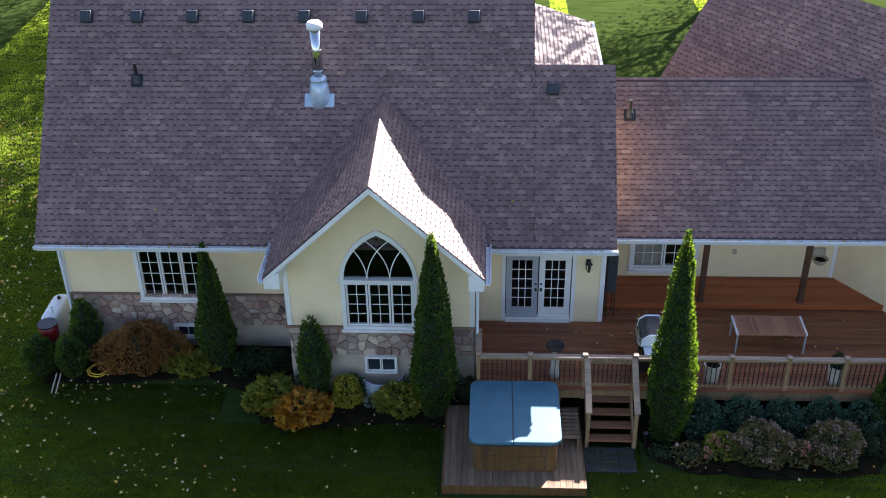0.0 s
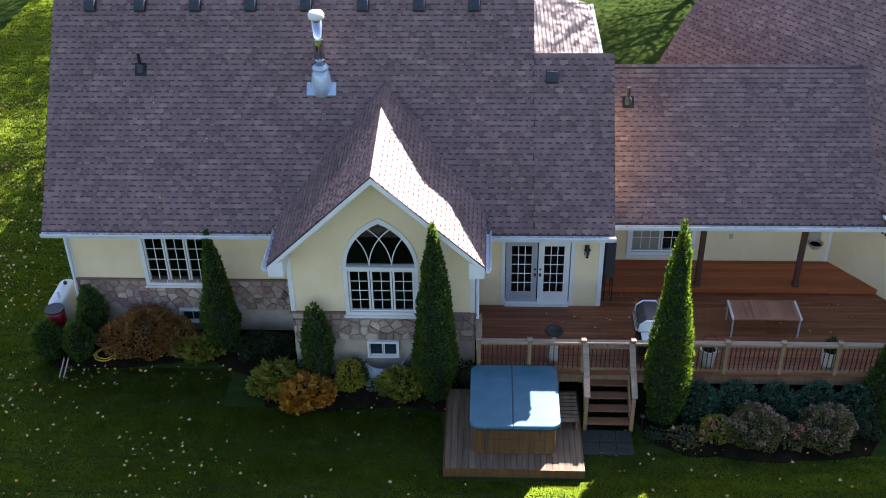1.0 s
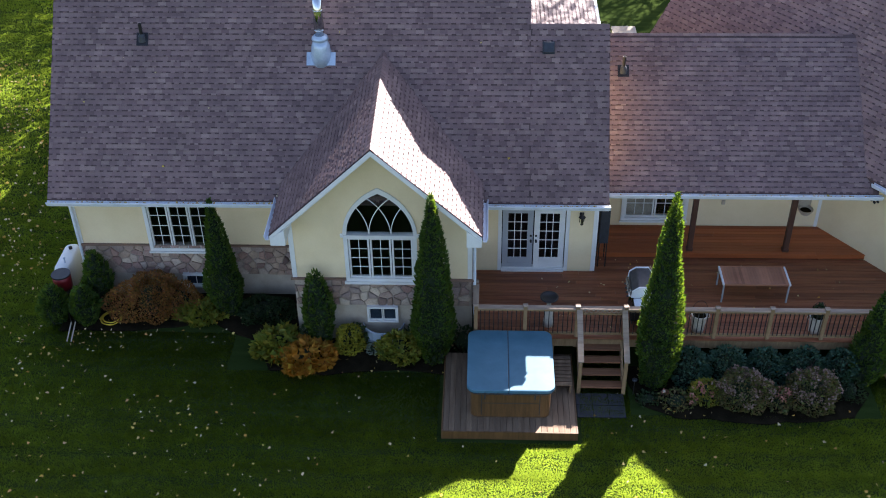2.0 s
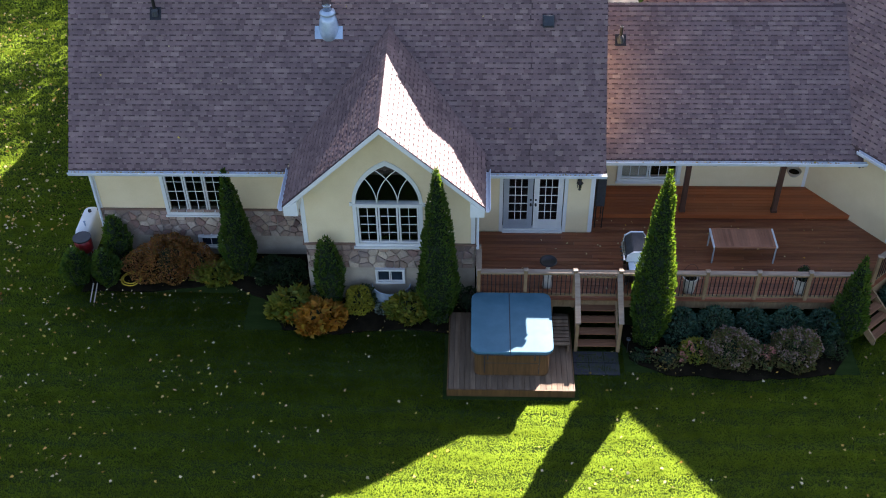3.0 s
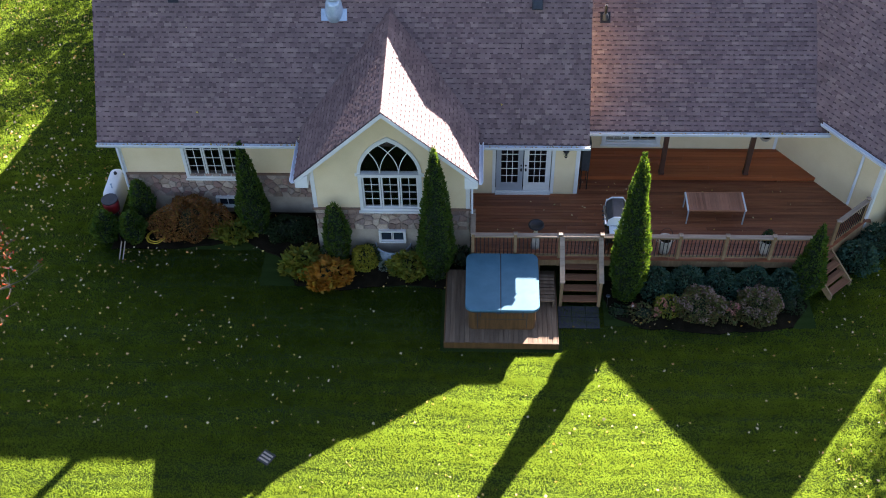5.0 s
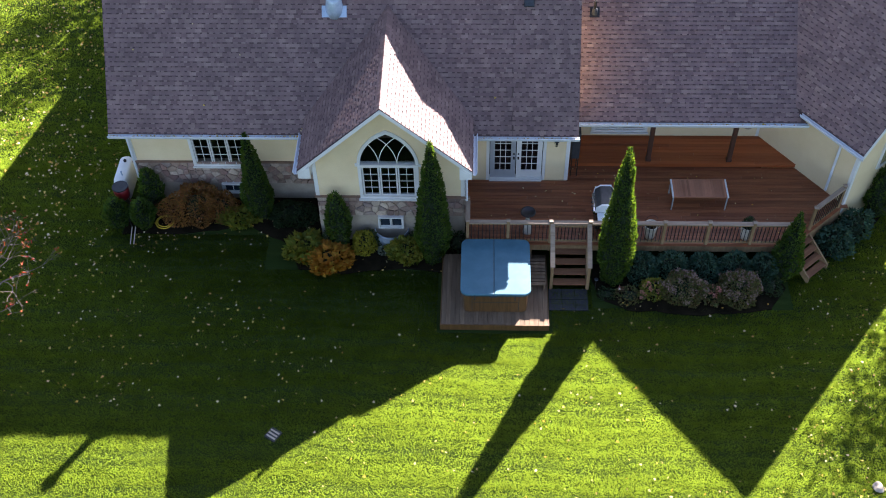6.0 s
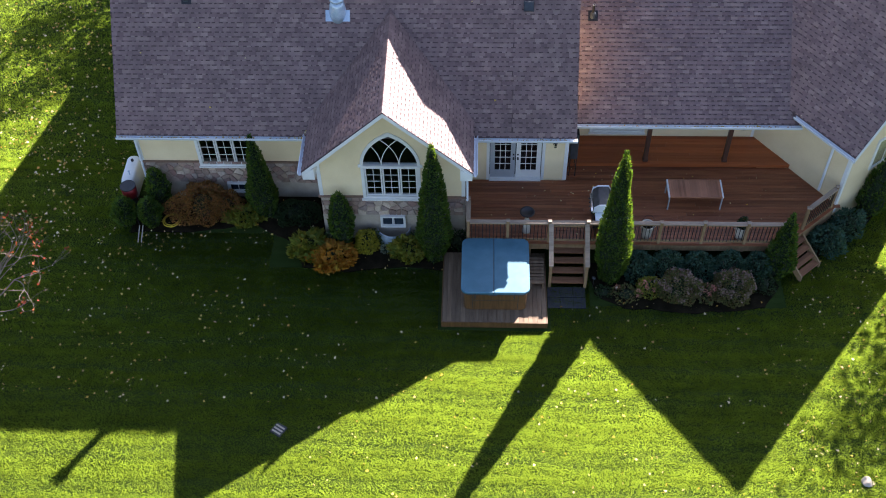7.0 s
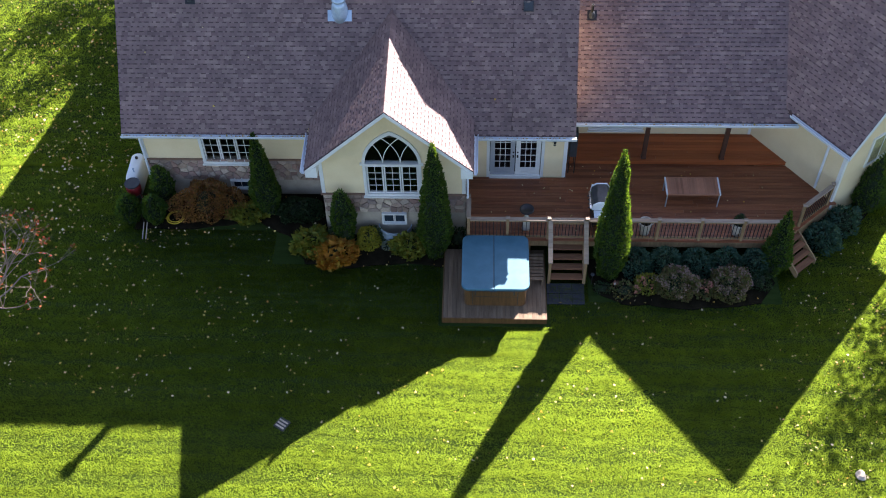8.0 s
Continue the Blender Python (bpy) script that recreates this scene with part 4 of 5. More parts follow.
# ---- things on the deck ----
grill = thing("gas_grill", "steel gas grill with black lid and side shelves", "grill", pose(4.66, -0.10, DECK))
part("cart", box(-0.24, 0.26, -0.36, 0.40, 0.10, 0.76, 0.015), m_dark_metal, grill)
part("firebox", box(-0.29, 0.29, -0.40, 0.44, 0.76, 0.94, 0.02), m_steel, grill)
lid = prism([(-0.29, -0.38, 0.94), (0.29, -0.38, 0.94), (0.29, -0.38, 1.10), (0.20, -0.38, 1.24), (-0.12, -0.38, 1.24), (-0.27, -0.38, 1.12)], (0, 0.80, 0))
bmesh.ops.bevel(lid, geom=list(lid.edges), offset=0.015, segments=2, affect="EDGES")
ld = part("lid", lid, m_dark_plastic, grill, "glossy black lid")
part("lid_end", prism([(-0.30, -0.42, 0.93), (0.30, -0.42, 0.93), (0.30, -0.42, 1.10), (0.21, -0.42, 1.25), (-0.12, -0.42, 1.25), (-0.28, -0.42, 1.12)], (0, 0.05, 0)), m_gutter, grill)
part("lid_end", prism([(-0.30, 0.41, 0.93), (0.30, 0.41, 0.93), (0.30, 0.41, 1.10), (0.21, 0.41, 1.25), (-0.12, 0.41, 1.25), (-0.28, 0.41, 1.12)], (0, 0.05, 0)), m_gutter, grill)
part("handle", tube((-0.34, -0.28, 1.04), (-0.34, 0.30, 1.04), 0.016), m_steel, ld)
for y in (-0.26, 0.28):
    part("handle_bracket", tube((-0.28, y, 1.04), (-0.34, y, 1.04), 0.012), m_steel, ld)
part("side_shelf", box(-0.24, 0.26, -0.74, -0.42, 0.88, 0.92, 0.01), m_gutter, grill)
part("side_shelf", box(-0.24, 0.26, 0.47, 0.72, 0.88, 0.92, 0.01), m_gutter, grill)
part("control_panel", box(-0.36, -0.29, -0.36, 0.40, 0.78, 0.92, 0.01), m_steel, grill)
for i in range(4):
    part("knob", tube((-0.36, -0.25 + i * 0.17, 0.85), (-0.395, -0.25 + i * 0.17, 0.85), 0.025), m_dark_plastic, grill)
for x in (-0.2, 0.22):
    for y in (-0.32, 0.36):
        part("caster", tube((x - 0.015, y, 0.05), (x + 0.015, y, 0.05), 0.05, n=14), m_dark_plastic, grill)

table = thing("patio_table", "low patio table with terracotta slat top, white frame", "table")
TZ = 1.60
tx0, tx1, ty0, ty1 = 6.86, 8.62, 0.46, 1.24
for i in range(22):
    w = (tx1 - tx0 - 0.10) / 22
    part("slat", box(tx0 + 0.05 + i * w + 0.002, tx0 + 0.05 + (i + 1) * w - 0.002, ty0 + 0.03, ty1 - 0.03, TZ - 0.03, TZ, 0.003), m_terracotta, table)
for x in (tx0, tx1 - 0.05):
    part("edge_rail", box(x, x + 0.05, ty0, ty1, TZ - 0.05, TZ + 0.008, 0.006), m_white, table)
for y in (ty0, ty1 - 0.03):
    part("edge_rail", box(tx0 + 0.05, tx1 - 0.05, y, y + 0.03, TZ - 0.05, TZ + 0.005, 0.004), m_terracotta, table)
for x in (tx0 + 0.02, tx1 - 0.06):
    for y in (ty0 + 0.01, ty1 - 0.05):
        part("leg", box(x, x + 0.04, y, y + 0.04, DECK, TZ - 0.05, 0.005), m_grey_door, table)

stand = thing("pedestal_table", "round dark-topped pedestal table on pale base", "table", pose(2.31, -0.50, DECK))
part("top", lathe([(0.0, 0.86), (0.20, 0.87), (0.235, 0.90), (0.235, 0.925), (0.20, 0.93), (0.17, 0.91), (0.0, 0.905)], 24), m_dark_metal, stand, "dark round top", True)
part("pedestal", lathe([(0.14, 0.0), (0.13, 0.10), (0.11, 0.30), (0.12, 0.45), (0.06, 0.60), (0.05, 0.86)], 16), m_wicker, stand, "", True)

for x, lab, pl in ((6.10, "pale woven rail planter with bare soil", False), (9.05, "pale woven rail planter with dark plant", True)):
    pt = thing("rail_planter", lab, "planter", pose(x, -0.66, DECK + 0.0), "rail planters")
    part("pot", lathe([(0.13, 0.0), (0.15, 0.02), (0.20, 0.52), (0.22, 0.56), (0.19, 0.56), (0.17, 0.50), (0.0, 0.50)], 18), m_wicker, pt)
    part("soil", lathe([(0.0, 0.495), (0.165, 0.495), (0.165, 0.51), (0.0, 0.52)], 16), m_mulch, pt)
    for s in (-1, 1):
        bm = bmesh.new()
        ring_pts = [(s * 0.20 + 0.06 * s * math.sin(math.pi * i / 8), 0.0, 0.56 - 0.16 * i / 8) for i in range(9)]
        for a, b in zip(ring_pts, ring_pts[1:]):
            add_tube(bm, a, b, 0.012, n=6)
        part("handle", bm, m_wicker, pt)
    bm = bmesh.new()
    hoop = [(0.2 * math.cos(math.pi * i / 12), 0.05, 0.58 + 0.36 * math.sin(math.pi * i / 12)) for i in range(13)]
    for a, b in zip(hoop, hoop[1:]):
        add_tube(bm, a, b, 0.006, n=6)
    part("hoop", bm, m_dark_metal, pt)
dark_case = thing("heater_cabinet", "narrow black patio cabinet on thin legs", "cabinet", pose(3.88, 2.15, DECK))
part("body", box(-0.14, 0.12, -0.22, 0.30, 0.80, 1.90, 0.02), m_dark_plastic, dark_case)
part("door_line", box(-0.142, -0.136, 0.02, 0.03, 0.82, 1.88), m_dark_metal, dark_case)
for x in (-0.11, 0.09):
    for y in (-0.18, 0.26):
        part("leg", box(x - 0.015, x + 0.015, y - 0.015, y + 0.015, 0.0, 0.81), m_dark_metal, dark_case)

# ---- beside the house ----
tank = thing("oil_tank", "white upright oil tank on short legs", "tank", pose(-11.02, 2.02, 0))
part("shell", soft_slab(rounded(-0.22, 0.22, -0.66, 0.66, 0.19, 8), 0.16, 1.10, 0.12), m_white, tank, "", True)
for y in (-0.55, 0.55):
    for x in (-0.15, 0.15):
        part("leg", tube((x, y, 0), (x, y, 0.25), 0.025), m_white, tank)
part("filler_cap", lathe([(0.05, 0), (0.05, 0.06), (0.035, 0.08), (0.0, 0.08)], 12), m_dark_metal, tank).matrix_basis = pose(0, 0.35, 1.10)
part("vent_cap", lathe([(0.02, 0), (0.02, 0.16), (0.04, 0.17), (0.0, 0.2)], 10), m_galv, tank).matrix_basis = pose(0.05, -0.3, 1.09)

barrow = thing("garden_cart", "red garden cart stood up between the shrubs", "cart", pose(-10.92, 1.18, 0))
part("tub", lathe([(0.10, 0.55), (0.24, 0.70), (0.25, 0.95), (0.25, 1.12), (0.21, 1.12), (0.20, 0.98), (0.0, 0.90)], 18), m_red, barrow, "", True)
part("rim", lathe([(0.20, 1.11), (0.26, 1.10), (0.26, 1.14), (0.20, 1.14)], 18), m_dark_metal, barrow)
part("lid", lathe([(0.0, 1.05), (0.20, 1.04), (0.20, 1.07), (0.06, 1.10), (0.0, 1.10)], 16), m_dark_metal, barrow)
part("wheel", tube((-0.04, 0.1, 0.22), (0.04, 0.1, 0.22), 0.22, n=18), m_dark_plastic, barrow)
for s in (-0.07, 0.07):
    part("handle", tube((s * 1.6 + 0.1, -0.2, 0.55), (s * 0.8 + 0.45, -0.95, 0.22), 0.014), m_dark_metal, barrow)
    part("handle_grip", tube((s * 0.8 + 0.45, -0.95, 0.22), (s * 0.8 + 0.48, -1.55, 0.05), 0.018), m_concrete, barrow)
    part("leg", tube((s * 2, 0.05, 0.62), (s * 2.6, 0.1, 0.0), 0.02), m_red, barrow)

hose = thing("hose_coil", "coiled yellow garden hose on the ground", "hose", pose(-9.56, 0.58, 0.03))
for k in range(4):
    bm = bmesh.new()
    rr, n = 0.24 + 0.028 * (k % 3), 26
    ring_pts = [(rr * math.cos(2 * math.pi * i / n) + 0.01 * k, rr * math.sin(2 * math.pi * i / n), 0.03 * k + 0.008 * math.sin(5 * i)) for i in range(n + 1)]
    for a, b in zip(ring_pts, ring_pts[1:]):
        add_tube(bm, a, b, 0.018, n=6)
    part("loop", bm, m_yellow, hose, "", True)

slab_stone = thing("stepping_stone", "square grey stepping stone set in the lawn", "stone", pose(-4.92, -7.35, 0, 0, 0, -32))
part("block", box(-0.19, 0.19, -0.19, 0.19, -0.02, 0.03, 0.01), m_paver, slab_stone)
for i in range(3):
    part("raised_band", box(-0.15, 0.15, -0.13 + i * 0.10, -0.08 + i * 0.10, 0.028, 0.036), m_concrete, slab_stone)
rock = thing("white_rock", "pale weathered rock lying on the lawn", "rock", pose(11.58, -8.70, 0))
bm = bmesh.new()
bmesh.ops.create_icosphere(bm, subdivisions=2, radius=0.16)
for v in bm.verts:
    v.co *= 1 + 0.35 * noise.noise(v.co * 9)
    v.co.z = max(-0.02, v.co.z * 0.55 + 0.03)
part("stone", bm, m_concrete, rock)
glamp = thing("garden_light", "small solar garden light on a stake", "garden light", pose(4.42, -2.02, 0))
part("stake", tube((0, 0, -0.05), (0, 0, 0.50), 0.010), m_dark_metal, glamp)
part("head", lathe([(0.03, 0.48), (0.06, 0.50), (0.065, 0.52), (0.04, 0.54), (0.0, 0.54)], 16), m_dark_plastic, glamp)
orb = thing("garden_globe", "small pale garden globe on a stake", "ornament", pose(5.12, -2.30, 0))
part("stake", tube((0, 0, -0.05), (0, 0, 0.40), 0.008), m_dark_metal, orb)
part("globe", lathe([(0.0, 0.36), (0.025, 0.38), (0.036, 0.41), (0.025, 0.44), (0.0, 0.45)], 12), m_concrete, orb, "", True)
well = thing("window_well", "galvanised metal basement window well", "window well", pose(-1.98, -0.02, 0))
bm = bmesh.new()
arc = [(0.55 * math.cos(math.pi * i / 12), -0.45 * math.sin(math.pi * i / 12)) for i in range(13)]
for a, b in zip(arc, arc[1:]):
    add_prism(bm, [(a[0], a[1], -0.1), (b[0], b[1], -0.1), (b[0] * 0.95, b[1] * 0.95, -0.1), (a[0] * 0.95, a[1] * 0.95, -0.1)], (0, 0, 0.66))
bmesh.ops.recalc_face_normals(bm, faces=bm.faces)
part("liner", bm, m_galv, well)
walkway = mesh_object("pavement", box(5.0, 6.7, 16.8, 19.2, -0.05, 0.03), m_concrete)
tagged(walkway, "pale concrete walk beyond the house", "walkway", kind="structure")

urn = thing("patio_pot", "brown clay pot on the front walk", "pot", pose(5.25, 17.6, 0.03))
part("pot", lathe([(0.18, 0.0), (0.20, 0.03), (0.28, 0.45), (0.31, 0.50), (0.26, 0.50), (0.24, 0.44), (0.0, 0.42)], 18), m_terracotta, urn)
part("soil", lathe([(0.0, 0.42), (0.24, 0.42), (0.24, 0.44), (0.0, 0.45)], 16), m_mulch, urn)
# ---- planting beds ----
def bed(name, outline, h=0.05):
    bm = bmesh.new()
    pts = []
    n = len(outline)
    for i, (x, y) in enumerate(outline):
        x2, y2 = outline[(i + 1) % n]
        for k in range(6):
            f = k / 6
            px, py = x + (x2 - x) * f, y + (y2 - y) * f
            w = 0.10 * noise.noise((px * 1.7, py * 1.7, 3.0))
            pts.append((px + w, py + w, -0.02))
    add_prism(bm, pts, (0, 0, 0.02 + h))
    bmesh.ops.recalc_face_normals(bm, faces=bm.faces)
    ob = mesh_object(name, bm, m_mulch)
    return tagged(ob, "dark mulched planting bed along the wall", "planting bed", kind="structure")


bed("bed_west", [(-10.9, 1.7), (-10.8, 0.1), (-8.8, 0.15), (-6.6, 0.5), (-5.2, -0.5), (-4.9, -1.35), (-3.4, -1.5), (-1.6, -1.25), (0.3, -1.5), (0.3, -0.1), (-4.3, -0.1), (-4.4, 1.75)])
bed("bed_east", [(4.35, -1.05), (4.4, -2.3), (5.4, -2.8), (7.6, -3.0), (9.7, -2.75), (10.3, -1.9), (10.2, -1.05)], 0.045)
bed("bed_corner", [(11.0, -0.75), (12.2, -0.6), (13.2, 0.3), (14.6, 2.0), (13.4, 1.3), (12.4, 0.5)], 0.04)


# ---- foliage ----
def leaf_mesh(pts, dirs, size, seed, aspect=0.55, jitter=0.7, bend=0.25):
    """Leaves as bent four-point blades at pts, pointing about dirs."""
    r = np.random.RandomState(seed)
    n = len(pts)
    d = dirs + r.normal(0, jitter, (n, 3))
    d /= np.linalg.norm(d, axis=1)[:, None] + 1e-9
    s = np.cross(d, r.normal(0, 1, (n, 3)))
    s /= np.linalg.norm(s, axis=1)[:, None] + 1e-9
    up = np.cross(s, d)
    ln = (size * r.uniform(0.6, 1.25, n))[:, None]
    a = pts - d * ln * 0.3
    b = pts + s * ln * aspect * 0.5 + up * ln * bend * 0.2
    c = pts + d * ln * 0.7 - up * ln * bend * 0.4
    e = pts - s * ln * aspect * 0.5 + up * ln * bend * 0.2
    v = np.stack([a, b, c, e], 1).reshape(-1, 3)
    f = np.arange(4 * n).reshape(-1, 4)
    return v.tolist(), f.tolist()


def revolve_points(profile, h, n, seed, lump=0.12, depth=0.25, lean=(0, 0)):
    """Points in the outer shell of an upright crown: profile(t) is its radius at height t*h."""
    r = np.random.RandomState(seed)
    t = r.uniform(0, 1, n * 3)
    rad = np.array([profile(x) for x in t])
    keep = r.uniform(0, rad.max(), n * 3) < rad + 0.03
    t, rad = t[keep][:n], rad[keep][:n]
    an = r.uniform(0, 2 * math.pi, len(t))
    bump_ = np.array([noise.noise((math.cos(a) * 1.6 + seed, math.sin(a) * 1.6, z * h * 1.5)) for a, z in zip(an, t)])
    rr = rad * (1 + lump * bump_ * 2) * (1 - depth * r.uniform(0, 1, len(t)) ** 2)
    p = np.stack([rr * np.cos(an) + lean[0] * t, rr * np.sin(an) + lean[1] * t, t * h], 1)
    d = np.stack([np.cos(an), np.sin(an), np.full(len(t), 0.5)], 1)
    return p, d


def core_mesh(profile, h, lean=(0, 0), k=0.80, n=14, rows=12):
    bm = bmesh.new()
    prev = None
    for j in range(rows + 1):
        t = j / rows
        ring = []
        for i in range(n):
            a = 2 * math.pi * i / n
            q = profile(t) * k * (1 + 0.2 * noise.noise((math.cos(a) * 2, math.sin(a) * 2, t * h * 2)))
            ring.append(bm.verts.new((q * math.cos(a) + lean[0] * t, q * math.sin(a) + lean[1] * t, 0.05 + t * h * 0.96)))
        if prev:
            for i in range(n):
                bm.faces.new((prev[i], prev[(i + 1) % n], ring[(i + 1) % n], ring[i]))
        prev = ring
    bm.faces.new(prev)
    return bm


def conifer(x, y, h, r, n, seed, label, lean=(0, 0), belly=0.22, mat=None, size=0.13, power=0.85):
    def prof(t):
        lo = min(1.0, 0.55 + 0.45 * t / belly) if t < belly else 1.0
        return r * lo * max(0.02, (1 - max(0.0, t - belly) / (1 - belly))) ** power
    tr = thing("cypress", label, "tree", pose(x, y, 0))
    part("trunk", tube((0, 0, -0.05), (lean[0] * 0.5, lean[1] * 0.5, h * 0.5), 0.06, 0.03), m_bark, tr)
    # solid hull whose dark colour acts as shade behind the sprays
    part("inner_crown", core_mesh(prof, h, lean), m_shade_core, tr)
    p, d = revolve_points(prof, h, n, seed, lump=0.14, lean=lean)
    p[:, 2] += 0.08
    d[:, 2] = 1.3
    v, f = leaf_mesh(p, d, size, seed + 1, 0.5, 0.45)
    bulk("crown", v, f, mat or m_cypress, tr)
    return tr


TALL = "tall narrow green cypress beside the deck railing"
conifer(4.98, -1.62, 5.95, 0.56, 9000, 11, TALL, (-0.12, -0.32), size=0.11, power=0.72)
conifer(-0.60, -0.82, 5.3, 0.58, 7500, 12, "tall narrow green cypress before the gabled bay", (0, -0.25), size=0.11, power=0.75)
conifer(-6.35, 0.95, 3.85, 0.50, 5000, 13, "slender green cypress before the stone base", (0, -0.2), size=0.11, power=0.75)
conifer(-3.62, -0.38, 2.45, 0.42, 1800, 14, "small columnar cypress beside the arched window", belly=0.5, power=0.5)
conifer(10.26, -1.40, 2.75, 0.50, 2600, 15, "small pointed cypress at the deck corner", (0, 0.1))
conifer(-11.00, 0.50, 1.15, 0.44, 1500, 16, "rounded dark green dwarf cypress", belly=0.45, power=0.55)
conifer(-10.15, 0.45, 1.22, 0.42, 1500, 17, "egg-shaped dark green dwarf cypress", belly=0.4, power=0.6)
conifer(-9.95, 1.28, 1.75, 0.40, 1400, 18, "rounded dark green dwarf cypress by the wall", belly=0.5, power=0.5)
conifer(13.75, 1.35, 2.6, 0.55, 1800, 19, "broad dark green cypress by the garage wall")


def shrub(name, x, y, rx, ry, h, n, size, mat, label, seed, aspect=0.6, core=None, dome=0.5, up=0.5, heads=0, head_mat=None, head_r=0.09, lump=0.22):
    """A domed bush: leaves in a lumpy shell over a core coloured as inner shade, and a few stems."""
    def prof(t):
        return max(0.03, (1 - max(0.0, t - 0.15) ** 2 / 0.7225)) ** dome * (0.75 + 0.25 * min(1, t / 0.2))
    s = thing(name, label, "shrub", pose(x, y, 0))
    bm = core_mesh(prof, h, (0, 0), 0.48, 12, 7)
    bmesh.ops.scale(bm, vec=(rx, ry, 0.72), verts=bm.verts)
    part("inner_growth", bm, core or m_shade_core, s)
    bm = bmesh.new()
    for k in range(4):
        a = k * 1.7 + seed
        add_tube(bm, (0.05 * math.cos(a), 0.05 * math.sin(a), -0.03), (rx * 0.4 * math.cos(a), ry * 0.4 * math.sin(a), h * 0.7), 0.016, 0.006, 5)
    part("stems", bm, m_bark, s)
    p, d = revolve_points(prof, h, n, seed, lump, 0.35)
    p *= np.array([rx, ry, 1.0])
    d[:, 2] = up
    v, f = leaf_mesh(p, d, size, seed + 2, aspect, 0.6)
    bulk("leaves", v, f, mat, s)
    if heads:
        # round flower heads of many petals over the upper side
        r = np.random.RandomState(seed + 5)
        top = p[p[:, 2] > h * 0.45]
        c = top[r.permutation(len(top))[:heads]]
        q = np.repeat(c, 26, 0)
        o = r.normal(0, 1, q.shape)
        o /= np.linalg.norm(o, axis=1)[:, None]
        v, f = leaf_mesh(q + o * head_r * r.uniform(0.75, 1.0, (len(q), 1)), o, 0.055, seed + 6, 0.9, 0.8)
        tagged(bulk("blossom", v, f, head_mat, s, "dried flower heads"), kind="stuff")
    return s


shrub("spirea_bush", -8.42, 1.02, 0.90, 0.66, 1.2, 9000, 0.07, m_spirea, "bronze and rust-coloured spirea bush by the stone wall", 31, lump=0.42, up=1.2)
shrub("spirea_bush", -7.75, 1.05, 0.58, 0.5, 0.95, 3200, 0.07, m_spirea, "smaller rust-coloured spirea bush", 32, lump=0.42, up=1.2)
shrub("hosta_plant", -7.05, 0.72, 0.6, 0.42, 0.5, 640, 0.20, m_hosta_green, "yellow-green leafy hosta clump", 33, 0.7, up=0.9)
shrub("ground_cover", -5.35, 0.95, 0.85, 0.62, 0.45, 3000, 0.085, m_dark_cover, "low dark ground cover plants", 34)
shrub("hydrangea_bush", -4.72, -0.62, 0.62, 0.55, 0.75, 700, 0.22, m_hosta_green, "yellow-green broad-leaved bush turning colour", 35, 0.75, up=0.8)
shrub("hydrangea_bush", -3.95, -1.02, 0.75, 0.55, 0.6, 900, 0.21, m_hosta_orange, "orange-brown broad-leaved autumn bush", 36, 0.75, up=0.8)
shrub("golden_shrub", -2.85, -0.48, 0.42, 0.38, 0.82, 1900, 0.09, m_yellow_shrub, "small golden-yellow rounded shrub", 37)
shrub("lavender_plant", -2.25, -0.62, 0.18, 0.16, 0.32, 220, 0.08, m_silver, "tiny silver-leaved plant by the wall", 38)
shrub("hosta_plant", -1.50, -0.75, 0.58, 0.45, 0.78, 900, 0.17, m_hosta_green, "green and yellow leafy clump under the window", 39, 0.65, up=0.8)
for i, (x, rx) in enumerate(((5.85, 0.5), (6.75, 0.58), (7.7, 0.52), (8.7, 0.6), (9.6, 0.45))):
    shrub("holly_bush", x, -1.46, rx, 0.5, 1.06 + 0.07 * (i % 2), 1700, 0.09, m_blue_shrub, "dark blue-green bush under the deck rail", 41 + i)
shrub("hydrangea_bush", 7.05, -2.22, 0.72, 0.58, 0.98, 4200, 0.075, m_hydrangea, "large hydrangea bush with dried brown flower heads", 51, heads=52, head_mat=m_flower)
shrub("hydrangea_bush", 8.78, -2.20, 0.74, 0.60, 1.0, 4400, 0.075, m_hydrangea, "large hydrangea bush with dried brown flower heads", 52, heads=58, head_mat=m_flower)
shrub("rose_bush", 6.15, -2.15, 0.42, 0.36, 0.65, 900, 0.09, m_hosta_green, "small leafy bush with faded pink blooms", 53, heads=9, head_mat=m_bloom, head_r=0.06)
shrub("rose_bush", 7.93, -2.35, 0.34, 0.3, 0.6, 650, 0.10, m_hydrangea, "small leafy bush with faded pink blooms", 54, heads=10, head_mat=m_bloom, head_r=0.07)
shrub("flower_clump", 5.45, -2.35, 0.5, 0.32, 0.4, 420, 0.09, m_hydrangea, "low flower clump with a few pink heads", 55, heads=5, head_mat=m_bloom, head_r=0.05)
shrub("flower_clump", 4.75, -2.25, 0.35, 0.26, 0.25, 200, 0.08, m_dark_cover, "low dark clump at the bed edge", 56)
shrub("fern_clump", 9.75, -1.95, 0.4, 0.4, 0.55, 380, 0.12, m_dark_cover, "dark fern clump beside the bushes", 57, 0.3)
shrub("rhododendron", 12.05, -0.25, 0.62, 0.55, 0.95, 1600, 0.12, m_blue_shrub, "dark green broad-leaved bush by the side stairs", 58)
shrub("rhododendron", 12.85, 0.45, 0.6, 0.55, 1.0, 900, 0.12, m_blue_shrub, "dark green broad-leaved bush by the garage", 59)
shrub("rhododendron", 14.6, 2.3, 0.9, 0.8, 1.6, 900, 0.13, m_blue_shrub, "tall dark green bush by the garage gable", 60)
shrub("potted_plant", 9.05, -0.66, 0.16, 0.16, 0.42, 120, 0.12, m_dark_cover, "dark green plant in the rail planter", 61).location.z = DECK + 0.46


